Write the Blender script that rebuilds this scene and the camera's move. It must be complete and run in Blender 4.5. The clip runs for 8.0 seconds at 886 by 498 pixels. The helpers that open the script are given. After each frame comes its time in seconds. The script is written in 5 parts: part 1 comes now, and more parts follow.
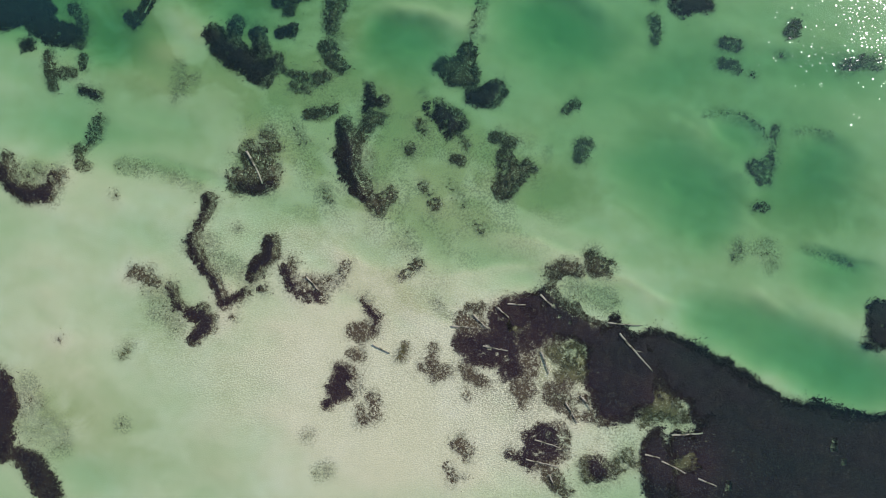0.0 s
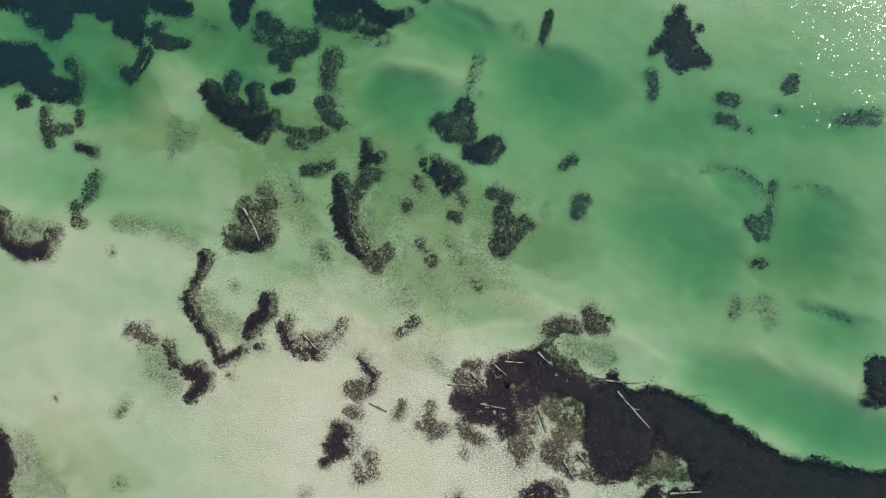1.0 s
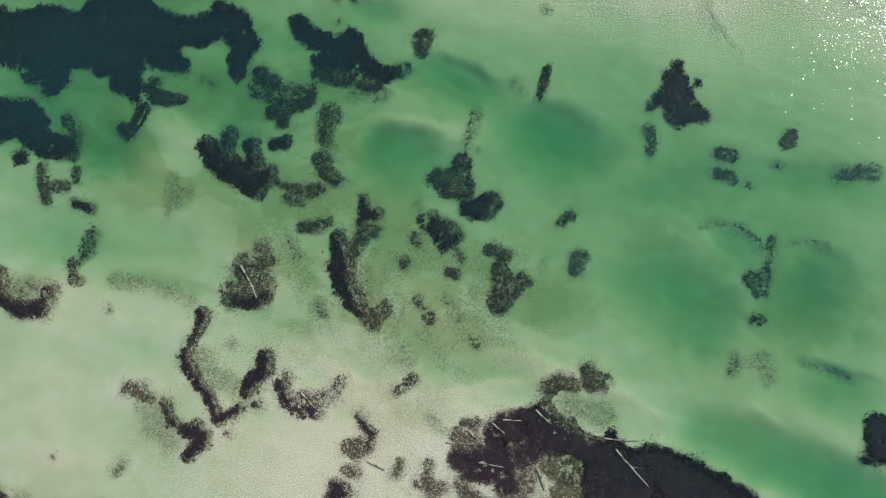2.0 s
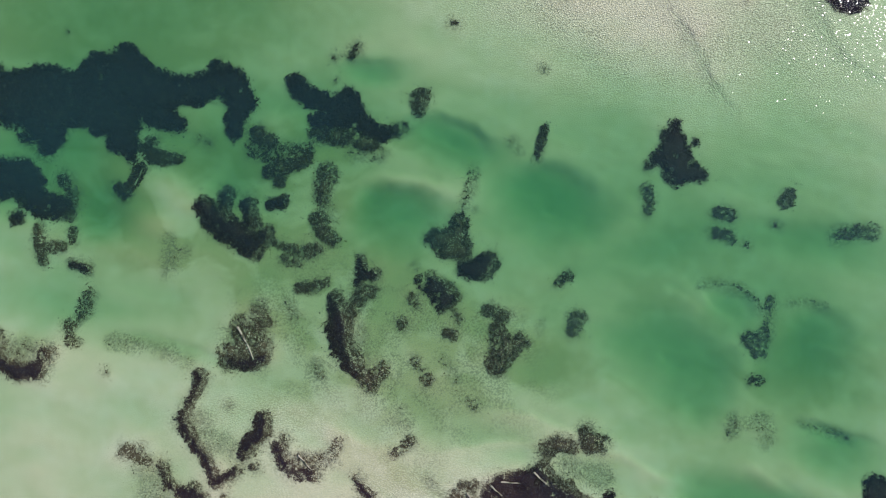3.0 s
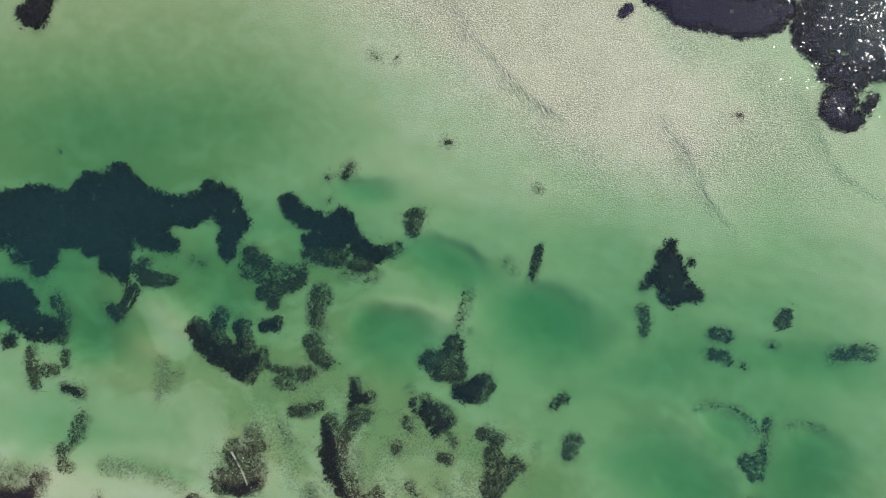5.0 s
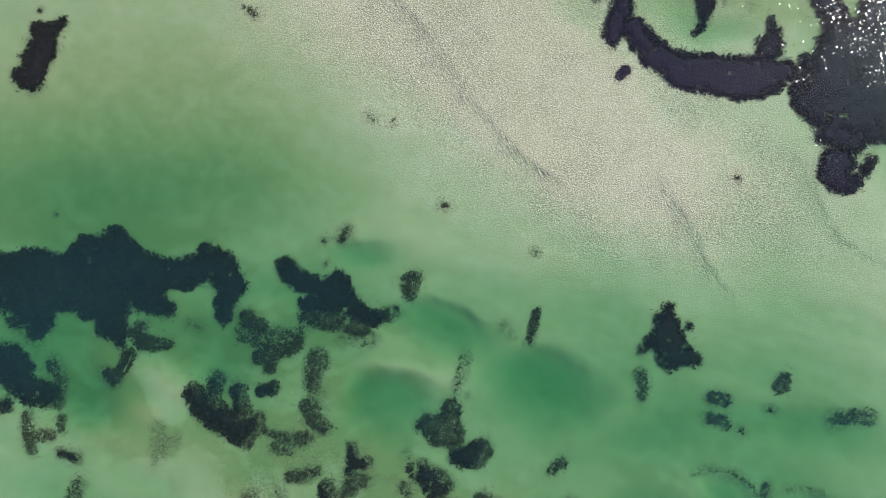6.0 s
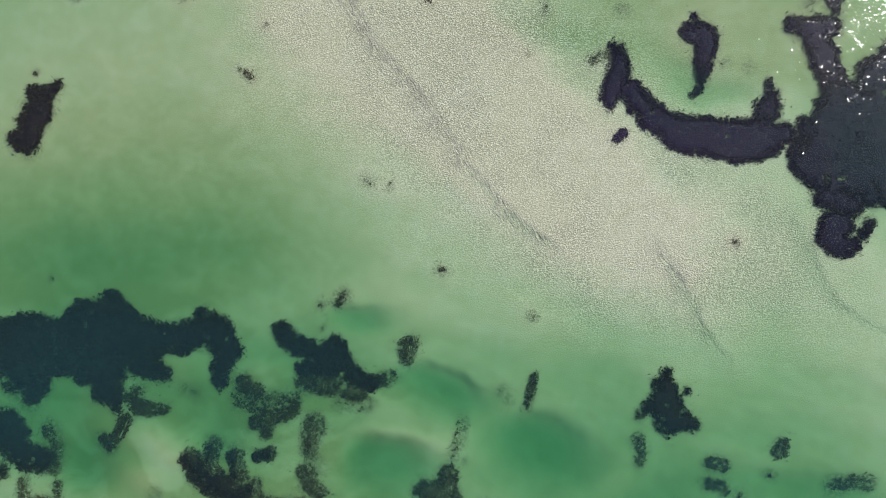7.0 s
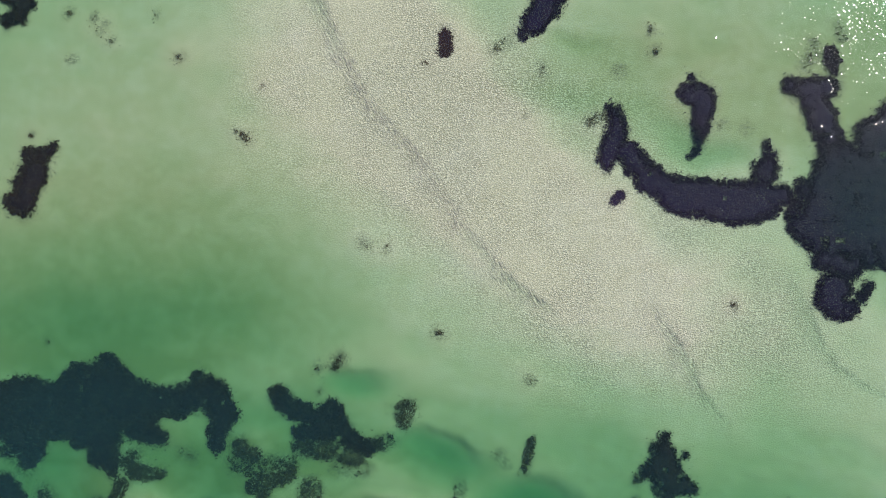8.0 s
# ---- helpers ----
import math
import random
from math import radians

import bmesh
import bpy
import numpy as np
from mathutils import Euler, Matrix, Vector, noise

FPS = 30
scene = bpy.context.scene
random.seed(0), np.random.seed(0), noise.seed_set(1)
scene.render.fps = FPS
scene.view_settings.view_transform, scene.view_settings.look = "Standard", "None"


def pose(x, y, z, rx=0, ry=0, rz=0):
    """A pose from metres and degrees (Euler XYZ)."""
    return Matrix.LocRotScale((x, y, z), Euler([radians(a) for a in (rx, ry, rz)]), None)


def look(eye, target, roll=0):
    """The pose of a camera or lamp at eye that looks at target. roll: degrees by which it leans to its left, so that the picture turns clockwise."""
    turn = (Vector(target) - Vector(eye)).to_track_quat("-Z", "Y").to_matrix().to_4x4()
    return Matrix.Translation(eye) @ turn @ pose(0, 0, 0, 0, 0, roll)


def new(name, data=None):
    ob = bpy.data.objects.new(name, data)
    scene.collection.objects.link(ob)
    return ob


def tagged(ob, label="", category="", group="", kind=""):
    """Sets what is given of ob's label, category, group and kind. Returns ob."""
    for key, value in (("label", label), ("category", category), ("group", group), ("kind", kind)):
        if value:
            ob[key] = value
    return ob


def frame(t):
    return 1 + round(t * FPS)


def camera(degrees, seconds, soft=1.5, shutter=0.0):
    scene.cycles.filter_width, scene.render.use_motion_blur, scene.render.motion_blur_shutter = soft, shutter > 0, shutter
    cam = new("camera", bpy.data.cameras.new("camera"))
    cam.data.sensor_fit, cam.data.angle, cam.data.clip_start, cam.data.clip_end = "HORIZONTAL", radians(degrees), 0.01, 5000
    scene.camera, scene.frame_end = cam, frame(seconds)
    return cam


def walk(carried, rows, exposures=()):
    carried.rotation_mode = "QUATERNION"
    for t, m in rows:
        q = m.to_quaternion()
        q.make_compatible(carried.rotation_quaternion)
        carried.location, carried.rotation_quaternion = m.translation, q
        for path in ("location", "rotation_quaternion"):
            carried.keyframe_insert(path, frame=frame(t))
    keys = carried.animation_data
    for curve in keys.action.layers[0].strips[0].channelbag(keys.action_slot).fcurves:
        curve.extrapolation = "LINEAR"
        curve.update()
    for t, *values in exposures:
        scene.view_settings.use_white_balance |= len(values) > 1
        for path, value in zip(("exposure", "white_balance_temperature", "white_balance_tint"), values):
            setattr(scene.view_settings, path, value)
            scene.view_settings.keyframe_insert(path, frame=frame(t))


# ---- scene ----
# ---- camera ----
PATH = [
    (0, 0.068, 0.000, 69.399, 2.770, 0.350, 3.472),
    (0.5, 0.031, 2.931, 69.474, 2.803, 0.370, 3.419),
    (1, 0.047, 6.176, 69.549, 2.836, 0.390, 3.367),
    (1.5, 0.021, 9.181, 69.624, 2.869, 0.410, 3.315),
    (3, -0.053, 18.963, 69.850, 2.968, 0.469, 3.158),
    (3.5, -0.063, 22.158, 69.925, 3.001, 0.489, 3.106),
    (4, -0.062, 25.658, 70.000, 3.035, 0.509, 3.054),
    (4.5, -0.060, 28.895, 70.075, 3.068, 0.528, 3.002),
    (6, -0.037, 39.290, 70.301, 3.167, 0.588, 2.845),
    (6.5, -0.009, 42.634, 70.376, 3.200, 0.608, 2.793),
    (7, 0.004, 46.363, 70.451, 3.233, 0.627, 2.741),
    (7.5, 0.046, 49.796, 70.526, 3.266, 0.647, 2.688),
    (8, 0.068, 53.304, 70.601, 3.299, 0.667, 2.636),
]
cam = camera(70, 8.0, 0.95)
walk(cam, [(t, pose(x, y, z, rx, ry, rz)) for t, x, y, z, rx, ry, rz in PATH])

# ---- daylight ----
SUN = Vector((0.83, 0.57, 1.0)).normalized()
world = bpy.data.worlds.new("sky")
scene.world = world
world.use_nodes = True
sky = world.node_tree.nodes.new("ShaderNodeTexSky")
sky.sky_type, sky.sun_disc, sky.ozone_density = "NISHITA", False, 2.5
sky.sun_elevation = math.asin(SUN.z)
sky.sun_rotation = math.atan2(SUN.x, SUN.y)
background = world.node_tree.nodes["Background"]
background.inputs["Strength"].default_value = 0.15
world.node_tree.links.new(sky.outputs["Color"], background.inputs["Color"])

sun_data = bpy.data.lights.new("sun", "SUN")
sun_data.energy, sun_data.angle, sun_data.color = 3.28, radians(0.55), (1.0, 0.95, 0.88)
sun = new("sun", sun_data)
sun.matrix_world = look(SUN * 300, (0, 0, 0))
scene.view_settings.exposure = 0.0


# ---- materials ----
def material(name):
    m = bpy.data.materials.new(name)
    m.use_nodes = True
    return m, m.node_tree.nodes, m.node_tree.links, m.node_tree.nodes["Principled BSDF"]


def add(nodes, kind, **values):
    n = nodes.new(kind)
    for key, value in values.items():
        n.inputs[key.replace("_", " ")].default_value = value
    return n


def mixed(nodes, links, fac, a, b, blend="MIX"):
    """A colour mix; fac, a and b are sockets or values."""
    n = nodes.new("ShaderNodeMix")
    n.data_type, n.blend_type = "RGBA", blend
    for socket, value in zip((n.inputs[0], n.inputs[6], n.inputs[7]), (fac, a, b)):
        if isinstance(value, bpy.types.NodeSocket):
            links.new(value, socket)
        else:
            socket.default_value = value
    return n.outputs[2]


def ramp(nodes, links, source, low, high):
    n = nodes.new("ShaderNodeMapRange")
    n.interpolation_type = "SMOOTHSTEP"
    n.inputs["From Min"].default_value, n.inputs["From Max"].default_value = low, high
    links.new(source, n.inputs["Value"])
    return n.outputs["Result"]


def maths(nodes, links, kind, a, b):
    n = nodes.new("ShaderNodeMath")
    n.operation = kind
    for socket, value in zip(n.inputs, (a, b)):
        if isinstance(value, bpy.types.NodeSocket):
            links.new(value, socket)
        else:
            socket.default_value = value
    return n.outputs[0]


def noise_node(nodes, links, where, scale, detail=3, roughness=0.55, distortion=0.0):
    n = add(nodes, "ShaderNodeTexNoise", Scale=scale, Detail=detail, Roughness=roughness, Distortion=distortion)
    links.new(where, n.inputs["Vector"])
    return n.outputs["Fac"]


def attribute(nodes, name):
    n = nodes.new("ShaderNodeAttribute")
    n.attribute_name = name
    return n.outputs["Fac"]


def sand_material():
    m, nodes, links, surface = material("rippled_sand")
    place = nodes.new("ShaderNodeTexCoord").outputs["Object"]
    film, ripple, lee = attribute(nodes, "film"), attribute(nodes, "ripple"), attribute(nodes, "silt_and_shade")
    broad = noise_node(nodes, links, place, 0.07, 4)
    middle = noise_node(nodes, links, place, 0.45, 4, 0.6)
    fine = noise_node(nodes, links, place, 4.4, 3, 0.65)
    colour = mixed(nodes, links, ramp(nodes, links, broad, 0.35, 0.65), (0.68, 0.575, 0.395, 1), (0.71, 0.62, 0.475, 1))
    colour = mixed(nodes, links, ramp(nodes, links, middle, 0.3, 0.75), colour, (0.64, 0.55, 0.375, 1))
    # thin algae on the sand round the weed, speckled where it is thickest
    patchy = maths(nodes, links, "MULTIPLY", film, maths(nodes, links, "ADD", maths(nodes, links, "MULTIPLY", ramp(nodes, links, middle, 0.25, 0.7), 0.3), 0.7))
    colour = mixed(nodes, links, patchy, colour, (0.40, 0.37, 0.185, 1))
    speckle = maths(nodes, links, "MULTIPLY", ramp(nodes, links, attribute(nodes, "speckle"), 0.05, 0.8), ramp(nodes, links, fine, 0.42, 0.62))
    colour = mixed(nodes, links, maths(nodes, links, "MULTIPLY", speckle, 0.62), colour, (0.12, 0.105, 0.055, 1))
    # short dark turf between the tufts
    turf = maths(nodes, links, "MULTIPLY", attribute(nodes, "turf"), ramp(nodes, links, noise_node(nodes, links, place, 2.6, 5, 0.75), 0.34, 0.60))
    colour = mixed(nodes, links, turf, colour, (0.080, 0.068, 0.045, 1))
    # ripples, strongest where the water is thin; their shading is painted too: dark troughs, pale ridges
    stretch = nodes.new("ShaderNodeMapping")
    stretch.inputs["Scale"].default_value = (0.8, 1.35, 1.0)
    stretch.inputs["Rotation"].default_value = (0, 0, radians(-14))
    links.new(place, stretch.inputs["Vector"])
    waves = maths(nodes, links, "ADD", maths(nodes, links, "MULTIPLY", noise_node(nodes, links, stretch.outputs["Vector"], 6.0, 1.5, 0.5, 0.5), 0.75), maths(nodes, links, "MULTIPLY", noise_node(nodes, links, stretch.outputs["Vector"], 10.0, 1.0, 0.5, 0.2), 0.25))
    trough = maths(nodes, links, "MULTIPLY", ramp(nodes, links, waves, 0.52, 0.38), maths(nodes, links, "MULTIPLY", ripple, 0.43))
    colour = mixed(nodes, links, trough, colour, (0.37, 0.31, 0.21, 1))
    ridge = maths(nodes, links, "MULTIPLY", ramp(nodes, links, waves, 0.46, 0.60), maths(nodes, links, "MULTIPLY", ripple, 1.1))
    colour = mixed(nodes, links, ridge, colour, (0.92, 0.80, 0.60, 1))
    grains = ramp(nodes, links, noise_node(nodes, links, place, 14.0, 2), 0.3, 0.7)
    colour = mixed(nodes, links, 0.12, colour, mixed(nodes, links, grains, (0.2, 0.18, 0.14, 1), (0.8, 0.76, 0.66, 1)))
    # long ripples in the lee of the crests; dark grains and painted slope shade
    along = nodes.new("ShaderNodeMapping")
    along.inputs["Rotation"].default_value = (0, 0, radians(58))
    links.new(place, along.inputs["Vector"])
    drawn = nodes.new("ShaderNodeMapping")
    drawn.inputs["Scale"].default_value = (0.3, 1.0, 1.0)
    links.new(along.outputs["Vector"], drawn.inputs["Vector"])
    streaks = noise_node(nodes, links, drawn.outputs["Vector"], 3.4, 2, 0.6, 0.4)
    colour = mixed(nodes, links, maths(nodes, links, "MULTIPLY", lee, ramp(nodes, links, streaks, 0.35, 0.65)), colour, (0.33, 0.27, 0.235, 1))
    links.new(colour, surface.inputs["Base Color"])
    surface.inputs["Roughness"].default_value = 0.85
    bars = noise_node(nodes, links, place, 0.35, 3)
    strength = maths(nodes, links, "ADD", maths(nodes, links, "MULTIPLY", ripple, 0.9), 0.05)
    bump = add(nodes, "ShaderNodeBump", Distance=0.45)
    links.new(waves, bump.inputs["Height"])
    links.new(strength, bump.inputs["Strength"])
    swell = add(nodes, "ShaderNodeBump", Distance=0.2, Strength=0.2)
    links.new(bars, swell.inputs["Height"])
    links.new(bump.outputs["Normal"], swell.inputs["Normal"])
    combed = add(nodes, "ShaderNodeBump", Distance=0.5)
    links.new(streaks, combed.inputs["Height"])
    links.new(lee, combed.inputs["Strength"])
    links.new(swell.outputs["Normal"], combed.inputs["Normal"])
    links.new(combed.outputs["Normal"], surface.inputs["Normal"])
    return m


def water_material():
    """Clear green water: it takes light away by its depth, gives back a little, and mirrors the sky on small waves."""
    m, nodes, links, surface = material("green_lagoon_water")
    nodes.remove(surface)
    place = nodes.new("ShaderNodeTexCoord").outputs["Object"]
    depth = attribute(nodes, "depth")
    tint = nodes.new("ShaderNodeCombineColor")
    for socket, loss in zip(("Red", "Green", "Blue"), (0.98, 0.365, 0.80)):
        links.new(maths(nodes, links, "EXPONENT", maths(nodes, links, "MULTIPLY", depth, -loss), 0.0), tint.inputs[socket])
    clear = nodes.new("ShaderNodeBsdfTransparent")
    links.new(tint.outputs["Color"], clear.inputs["Color"])
    murk = add(nodes, "ShaderNodeBsdfDiffuse", Color=(0.07, 0.21, 0.245, 1))
    body = nodes.new("ShaderNodeMixShader")
    links.new(maths(nodes, links, "MULTIPLY", ramp(nodes, links, depth, 0.05, 1.4), 0.13), body.inputs["Fac"])
    links.new(clear.outputs[0], body.inputs[1])
    links.new(murk.outputs[0], body.inputs[2])
    # small facets of waves, each with a tilt of its own; gusts roughen them
    facets = add(nodes, "ShaderNodeTexVoronoi", Scale=13.0)
    links.new(place, facets.inputs["Vector"])
    gusts = ramp(nodes, links, noise_node(nodes, links, place, 0.4, 4, 0.75), 0.42, 0.64)
    reach = maths(nodes, links, "ADD", maths(nodes, links, "MULTIPLY", gusts, 0.030), 0.022)
    parted = nodes.new("ShaderNodeSeparateColor")
    links.new(facets.outputs["Color"], parted.inputs["Color"])
    tilt = nodes.new("ShaderNodeCombineXYZ")
    tilt.inputs["Z"].default_value = 1.0
    turn = maths(nodes, links, "MULTIPLY", parted.outputs["Red"], 2 * math.pi)
    spread = maths(nodes, links, "LOGARITHM", maths(nodes, links, "MAXIMUM", parted.outputs["Green"], 0.0005), math.e)
    lean = maths(nodes, links, "MULTIPLY", maths(nodes, links, "SQRT", maths(nodes, links, "MULTIPLY", spread, -2.0), 0.0), maths(nodes, links, "MULTIPLY", reach, maths(nodes, links, "GREATER_THAN", parted.outputs["Blue"], 0.50)))
    links.new(maths(nodes, links, "MULTIPLY", maths(nodes, links, "COSINE", turn, 0.0), lean), tilt.inputs["X"])
    links.new(maths(nodes, links, "MULTIPLY", maths(nodes, links, "SINE", turn, 0.0), lean), tilt.inputs["Y"])
    level = nodes.new("ShaderNodeVectorMath")
    level.operation = "NORMALIZE"
    links.new(tilt.outputs["Vector"], level.inputs[0])
    gloss = add(nodes, "ShaderNodeBsdfGlossy", Roughness=0.115)
    gloss.distribution = "BECKMANN"
    links.new(level.outputs["Vector"], gloss.inputs["Normal"])
    # ripples too fine to tell apart
    sheen = add(nodes, "ShaderNodeBsdfGlossy", Roughness=0.36)
    sheen.distribution = "BECKMANN"
    shine = nodes.new("ShaderNodeMixShader")
    shine.inputs["Fac"].default_value = 0.025
    links.new(gloss.outputs[0], shine.inputs[1])
    links.new(sheen.outputs[0], shine.inputs[2])
    facing = add(nodes, "ShaderNodeLayerWeight", Blend=0.5).outputs["Facing"]
    mirror = maths(nodes, links, "ADD", maths(nodes, links, "MULTIPLY", maths(nodes, links, "POWER", facing, 5.0), 0.98), 0.02)
    whole = nodes.new("ShaderNodeMixShader")
    links.new(mirror, whole.inputs["Fac"])
    links.new(body.outputs[0], whole.inputs[1])
    links.new(shine.outputs[0], whole.inputs[2])
    links.new(whole.outputs[0], nodes["Material Output"].inputs["Surface"])
    return m


def weed_material(name, dark, light, old):
    """Dark blades, a share of them pale: limy crust, sand and a painted sunlit side."""
    m, nodes, links, surface = material(name)
    info = nodes.new("ShaderNodeNewGeometry").outputs["Random Per Island"]
    place = nodes.new("ShaderNodeTexCoord").outputs["Object"]
    lime_and_sun = attribute(nodes, "lime_and_sun")
    patch = noise_node(nodes, links, place, 0.5, 3)
    colour = mixed(nodes, links, maths(nodes, links, "POWER", info, 1.6), dark, light)
    colour = mixed(nodes, links, maths(nodes, links, "MULTIPLY", ramp(nodes, links, patch, 0.5, 0.75), 0.5), colour, old)
    mottle = noise_node(nodes, links, place, 2.6, 4, 0.75)
    colour = mixed(nodes, links, maths(nodes, links, "MULTIPLY", ramp(nodes, links, mottle, 0.48, 0.68), 0.6), colour, old)
    colour = mixed(nodes, links, maths(nodes, links, "MULTIPLY", lime_and_sun, 0.6), colour, (0.17, 0.12, 0.075, 1))
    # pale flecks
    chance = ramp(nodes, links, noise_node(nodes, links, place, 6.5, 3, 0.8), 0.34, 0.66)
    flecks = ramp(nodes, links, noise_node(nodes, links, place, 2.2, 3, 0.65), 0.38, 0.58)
    share = maths(nodes, links, "MULTIPLY", lime_and_sun, flecks)
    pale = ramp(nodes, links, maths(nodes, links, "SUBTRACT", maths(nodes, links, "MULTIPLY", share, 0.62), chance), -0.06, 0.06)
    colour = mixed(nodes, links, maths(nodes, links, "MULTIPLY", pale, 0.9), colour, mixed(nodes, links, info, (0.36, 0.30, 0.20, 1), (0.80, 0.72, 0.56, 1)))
    links.new(colour, surface.inputs["Base Color"])
    tangle = noise_node(nodes, links, place, 5.0, 3, 0.7)
    bump = add(nodes, "ShaderNodeBump", Distance=0.12, Strength=0.8)
    links.new(tangle, bump.inputs["Height"])
    links.new(bump.outputs["Normal"], surface.inputs["Normal"])
    surface.inputs["Roughness"].default_value = 0.7
    surface.inputs["Specular IOR Level"].default_value = 0.15
    return m


def wood_material():
    m, nodes, links, surface = material("bleached_sunken_wood")
    place = nodes.new("ShaderNodeTexCoord").outputs["Object"]
    stretch = nodes.new("ShaderNodeMapping")
    stretch.inputs["Scale"].default_value = (0.5, 8.0, 8.0)
    links.new(place, stretch.inputs["Vector"])
    streaks = noise_node(nodes, links, stretch.outputs["Vector"], 2.0, 4, 0.6)
    growth = noise_node(nodes, links, place, 1.6, 3)
    colour = mixed(nodes, links, streaks, (0.44, 0.39, 0.30, 1), (0.25, 0.215, 0.155, 1))
    colour = mixed(nodes, links, ramp(nodes, links, growth, 0.5, 0.68), colour, (0.09, 0.085, 0.05, 1))
    links.new(colour, surface.inputs["Base Color"])
    surface.inputs["Roughness"].default_value = 0.9
    bump = add(nodes, "ShaderNodeBump", Distance=0.03, Strength=0.6)
    links.new(streaks, bump.inputs["Height"])
    links.new(bump.outputs["Normal"], surface.inputs["Normal"])
    return m


SAND, WATER_SURFACE, WOOD = sand_material(), water_material(), wood_material()
MATTED = weed_material("matted_weed", (0.024, 0.011, 0.020, 1), (0.027, 0.012, 0.020, 1), (0.050, 0.025, 0.026, 1))
# blue of the mirrored sky is put into the next two weed colours
SKY_TINTED_MAT = weed_material("matted_sky_tinted_weed", (0.019, 0.007, 0.040, 1), (0.021, 0.008, 0.040, 1), (0.038, 0.016, 0.042, 1))
SKY_TINTED_WEED = weed_material("sky_tinted_weed", (0.036, 0.016, 0.052, 1), (0.056, 0.030, 0.060, 1), (0.070, 0.046, 0.052, 1))
DARK_WEED = weed_material("dark_brown_weed", (0.044, 0.022, 0.028, 1), (0.062, 0.034, 0.036, 1), (0.074, 0.048, 0.038, 1))
CRUSTED_WEED = weed_material("lime_crusted_weed", (0.052, 0.030, 0.028, 1), (0.130, 0.088, 0.060, 1), (0.125, 0.094, 0.056, 1))
# pale and grey: the haze of deeper water is painted into this weed
HAZED_WEED = weed_material("water_hazed_weed", (0.16, 0.13, 0.13, 1), (0.26, 0.22, 0.19, 1), (0.22, 0.20, 0.15, 1))
OLIVE_WEED = weed_material("olive_weed", (0.085, 0.070, 0.035, 1), (0.24, 0.20, 0.10, 1), (0.13, 0.10, 0.055, 1))


# ---- depth of the lagoon ----
WATER = 0.45


def hashed(i, j, seed):
    n = (i * 374761393 + j * 668265263 + seed * 974634777) & 0xFFFFFFFF
    n = ((n ^ (n >> 13)) * 1274126177) & 0xFFFFFFFF
    return ((n ^ (n >> 16)) & 0xFFFF) / 65535.0


def grain(x, y, size, seed=0):
    """Smooth random values from 0 to 1 that vary over about size metres."""
    u, v = np.asarray(x) / size, np.asarray(y) / size
    i, j = np.floor(u).astype(np.int64), np.floor(v).astype(np.int64)
    a, b = u - i, v - j
    a, b = a * a * (3 - 2 * a), b * b * (3 - 2 * b)
    low = hashed(i, j, seed) * (1 - a) + hashed(i + 1, j, seed) * a
    high = hashed(i, j + 1, seed) * (1 - a) + hashed(i + 1, j + 1, seed) * a
    return low * (1 - b) + high * b


def rough(x, y, size, seed=0, octaves=3):
    total, weight, gain = 0, 0, 1.0
    for k in range(octaves):
        total = total + gain * grain(x, y, size / 2 ** k, seed + 17 * k)
        weight, gain = weight + gain, gain * 0.55
    return total / weight


def hollow(x, y, cx, cy, rx, up, down, turn, d, power=2.0):
    """A hollow of depth d (a bar, where d is negative), with one slope steeper than the other."""
    c, s = math.cos(radians(turn)), math.sin(radians(turn))
    u, v = (x - cx) * c + (y - cy) * s, (y - cy) * c - (x - cx) * s
    q = np.sqrt((u / rx) ** 2 + (v / np.where(v > 0, up, down)) ** 2)
    return d * np.exp(-q ** power)


def pool(x, y, cx, cy, rx, ry, turn, lip, d):
    """A pool scoured into the sand: its slope is steep on the side named by lip (degrees), and gentle on the other."""
    c, s = math.cos(radians(turn)), math.sin(radians(turn))
    u, v = ((x - cx) * c + (y - cy) * s) / rx, ((y - cy) * c - (x - cx) * s) / ry
    q = np.hypot(u, v) + 1e-6
    towards = 0.5 + 0.5 * (u * math.cos(radians(lip)) + v * math.sin(radians(lip))) / q
    wide = 0.95 - 0.55 * towards ** 1.5
    return d * slope(1.0, 1.0 - wide, q) * (0.6 + 0.4 * towards)


def slope(a, b, t):
    t = np.clip((t - a) / (b - a), 0, 1)
    return t * t * (3 - 2 * t)


# crests of the sand bars, from north to south: points on the line, the drop on the west side, the width of that slope
CRESTS = [
    ([(-18.1, 91.2), (-15.8, 85.3), (-10.3, 74.7), (-2.9, 66.9), (1.8, 60.1), (6.8, 54.6), (12.9, 50.5)], 0.07, 1.4),
    ([(23.1, 52.2), (25.0, 49.2), (28.0, 43.8), (29.4, 42.0), (31.5, 39.7)], 0.06, 1.1),
    ([(37.9, 55.4), (40.2, 51.1), (42.7, 46.9), (45.1, 45.1), (48.8, 43.3)], 0.04, 1.0),
]


def beside(x, y, line):
    """How far (x, y) lies east of a crest, and where that crest runs at all."""
    ys, xs = [q[1] for q in line][::-1], [q[0] for q in line][::-1]
    side = x - np.interp(y, ys, xs) + (rough(x, y, 2.2, 83, 3) - 0.5) * 1.4
    return side, slope(ys[0] - 2, ys[0] + 2, y) * slope(ys[-1] + 2, ys[-1] - 2, y)


def crest(x, y, line, drop, wide):
    side, ends = beside(x, y, line)
    return drop * ends * (slope(0.1, -0.4 * wide, side) * slope(-2.2 * wide, -0.5 * wide, side) - 0.5 * slope(-0.2, 0.3, side) * slope(3 * wide, 0, side))


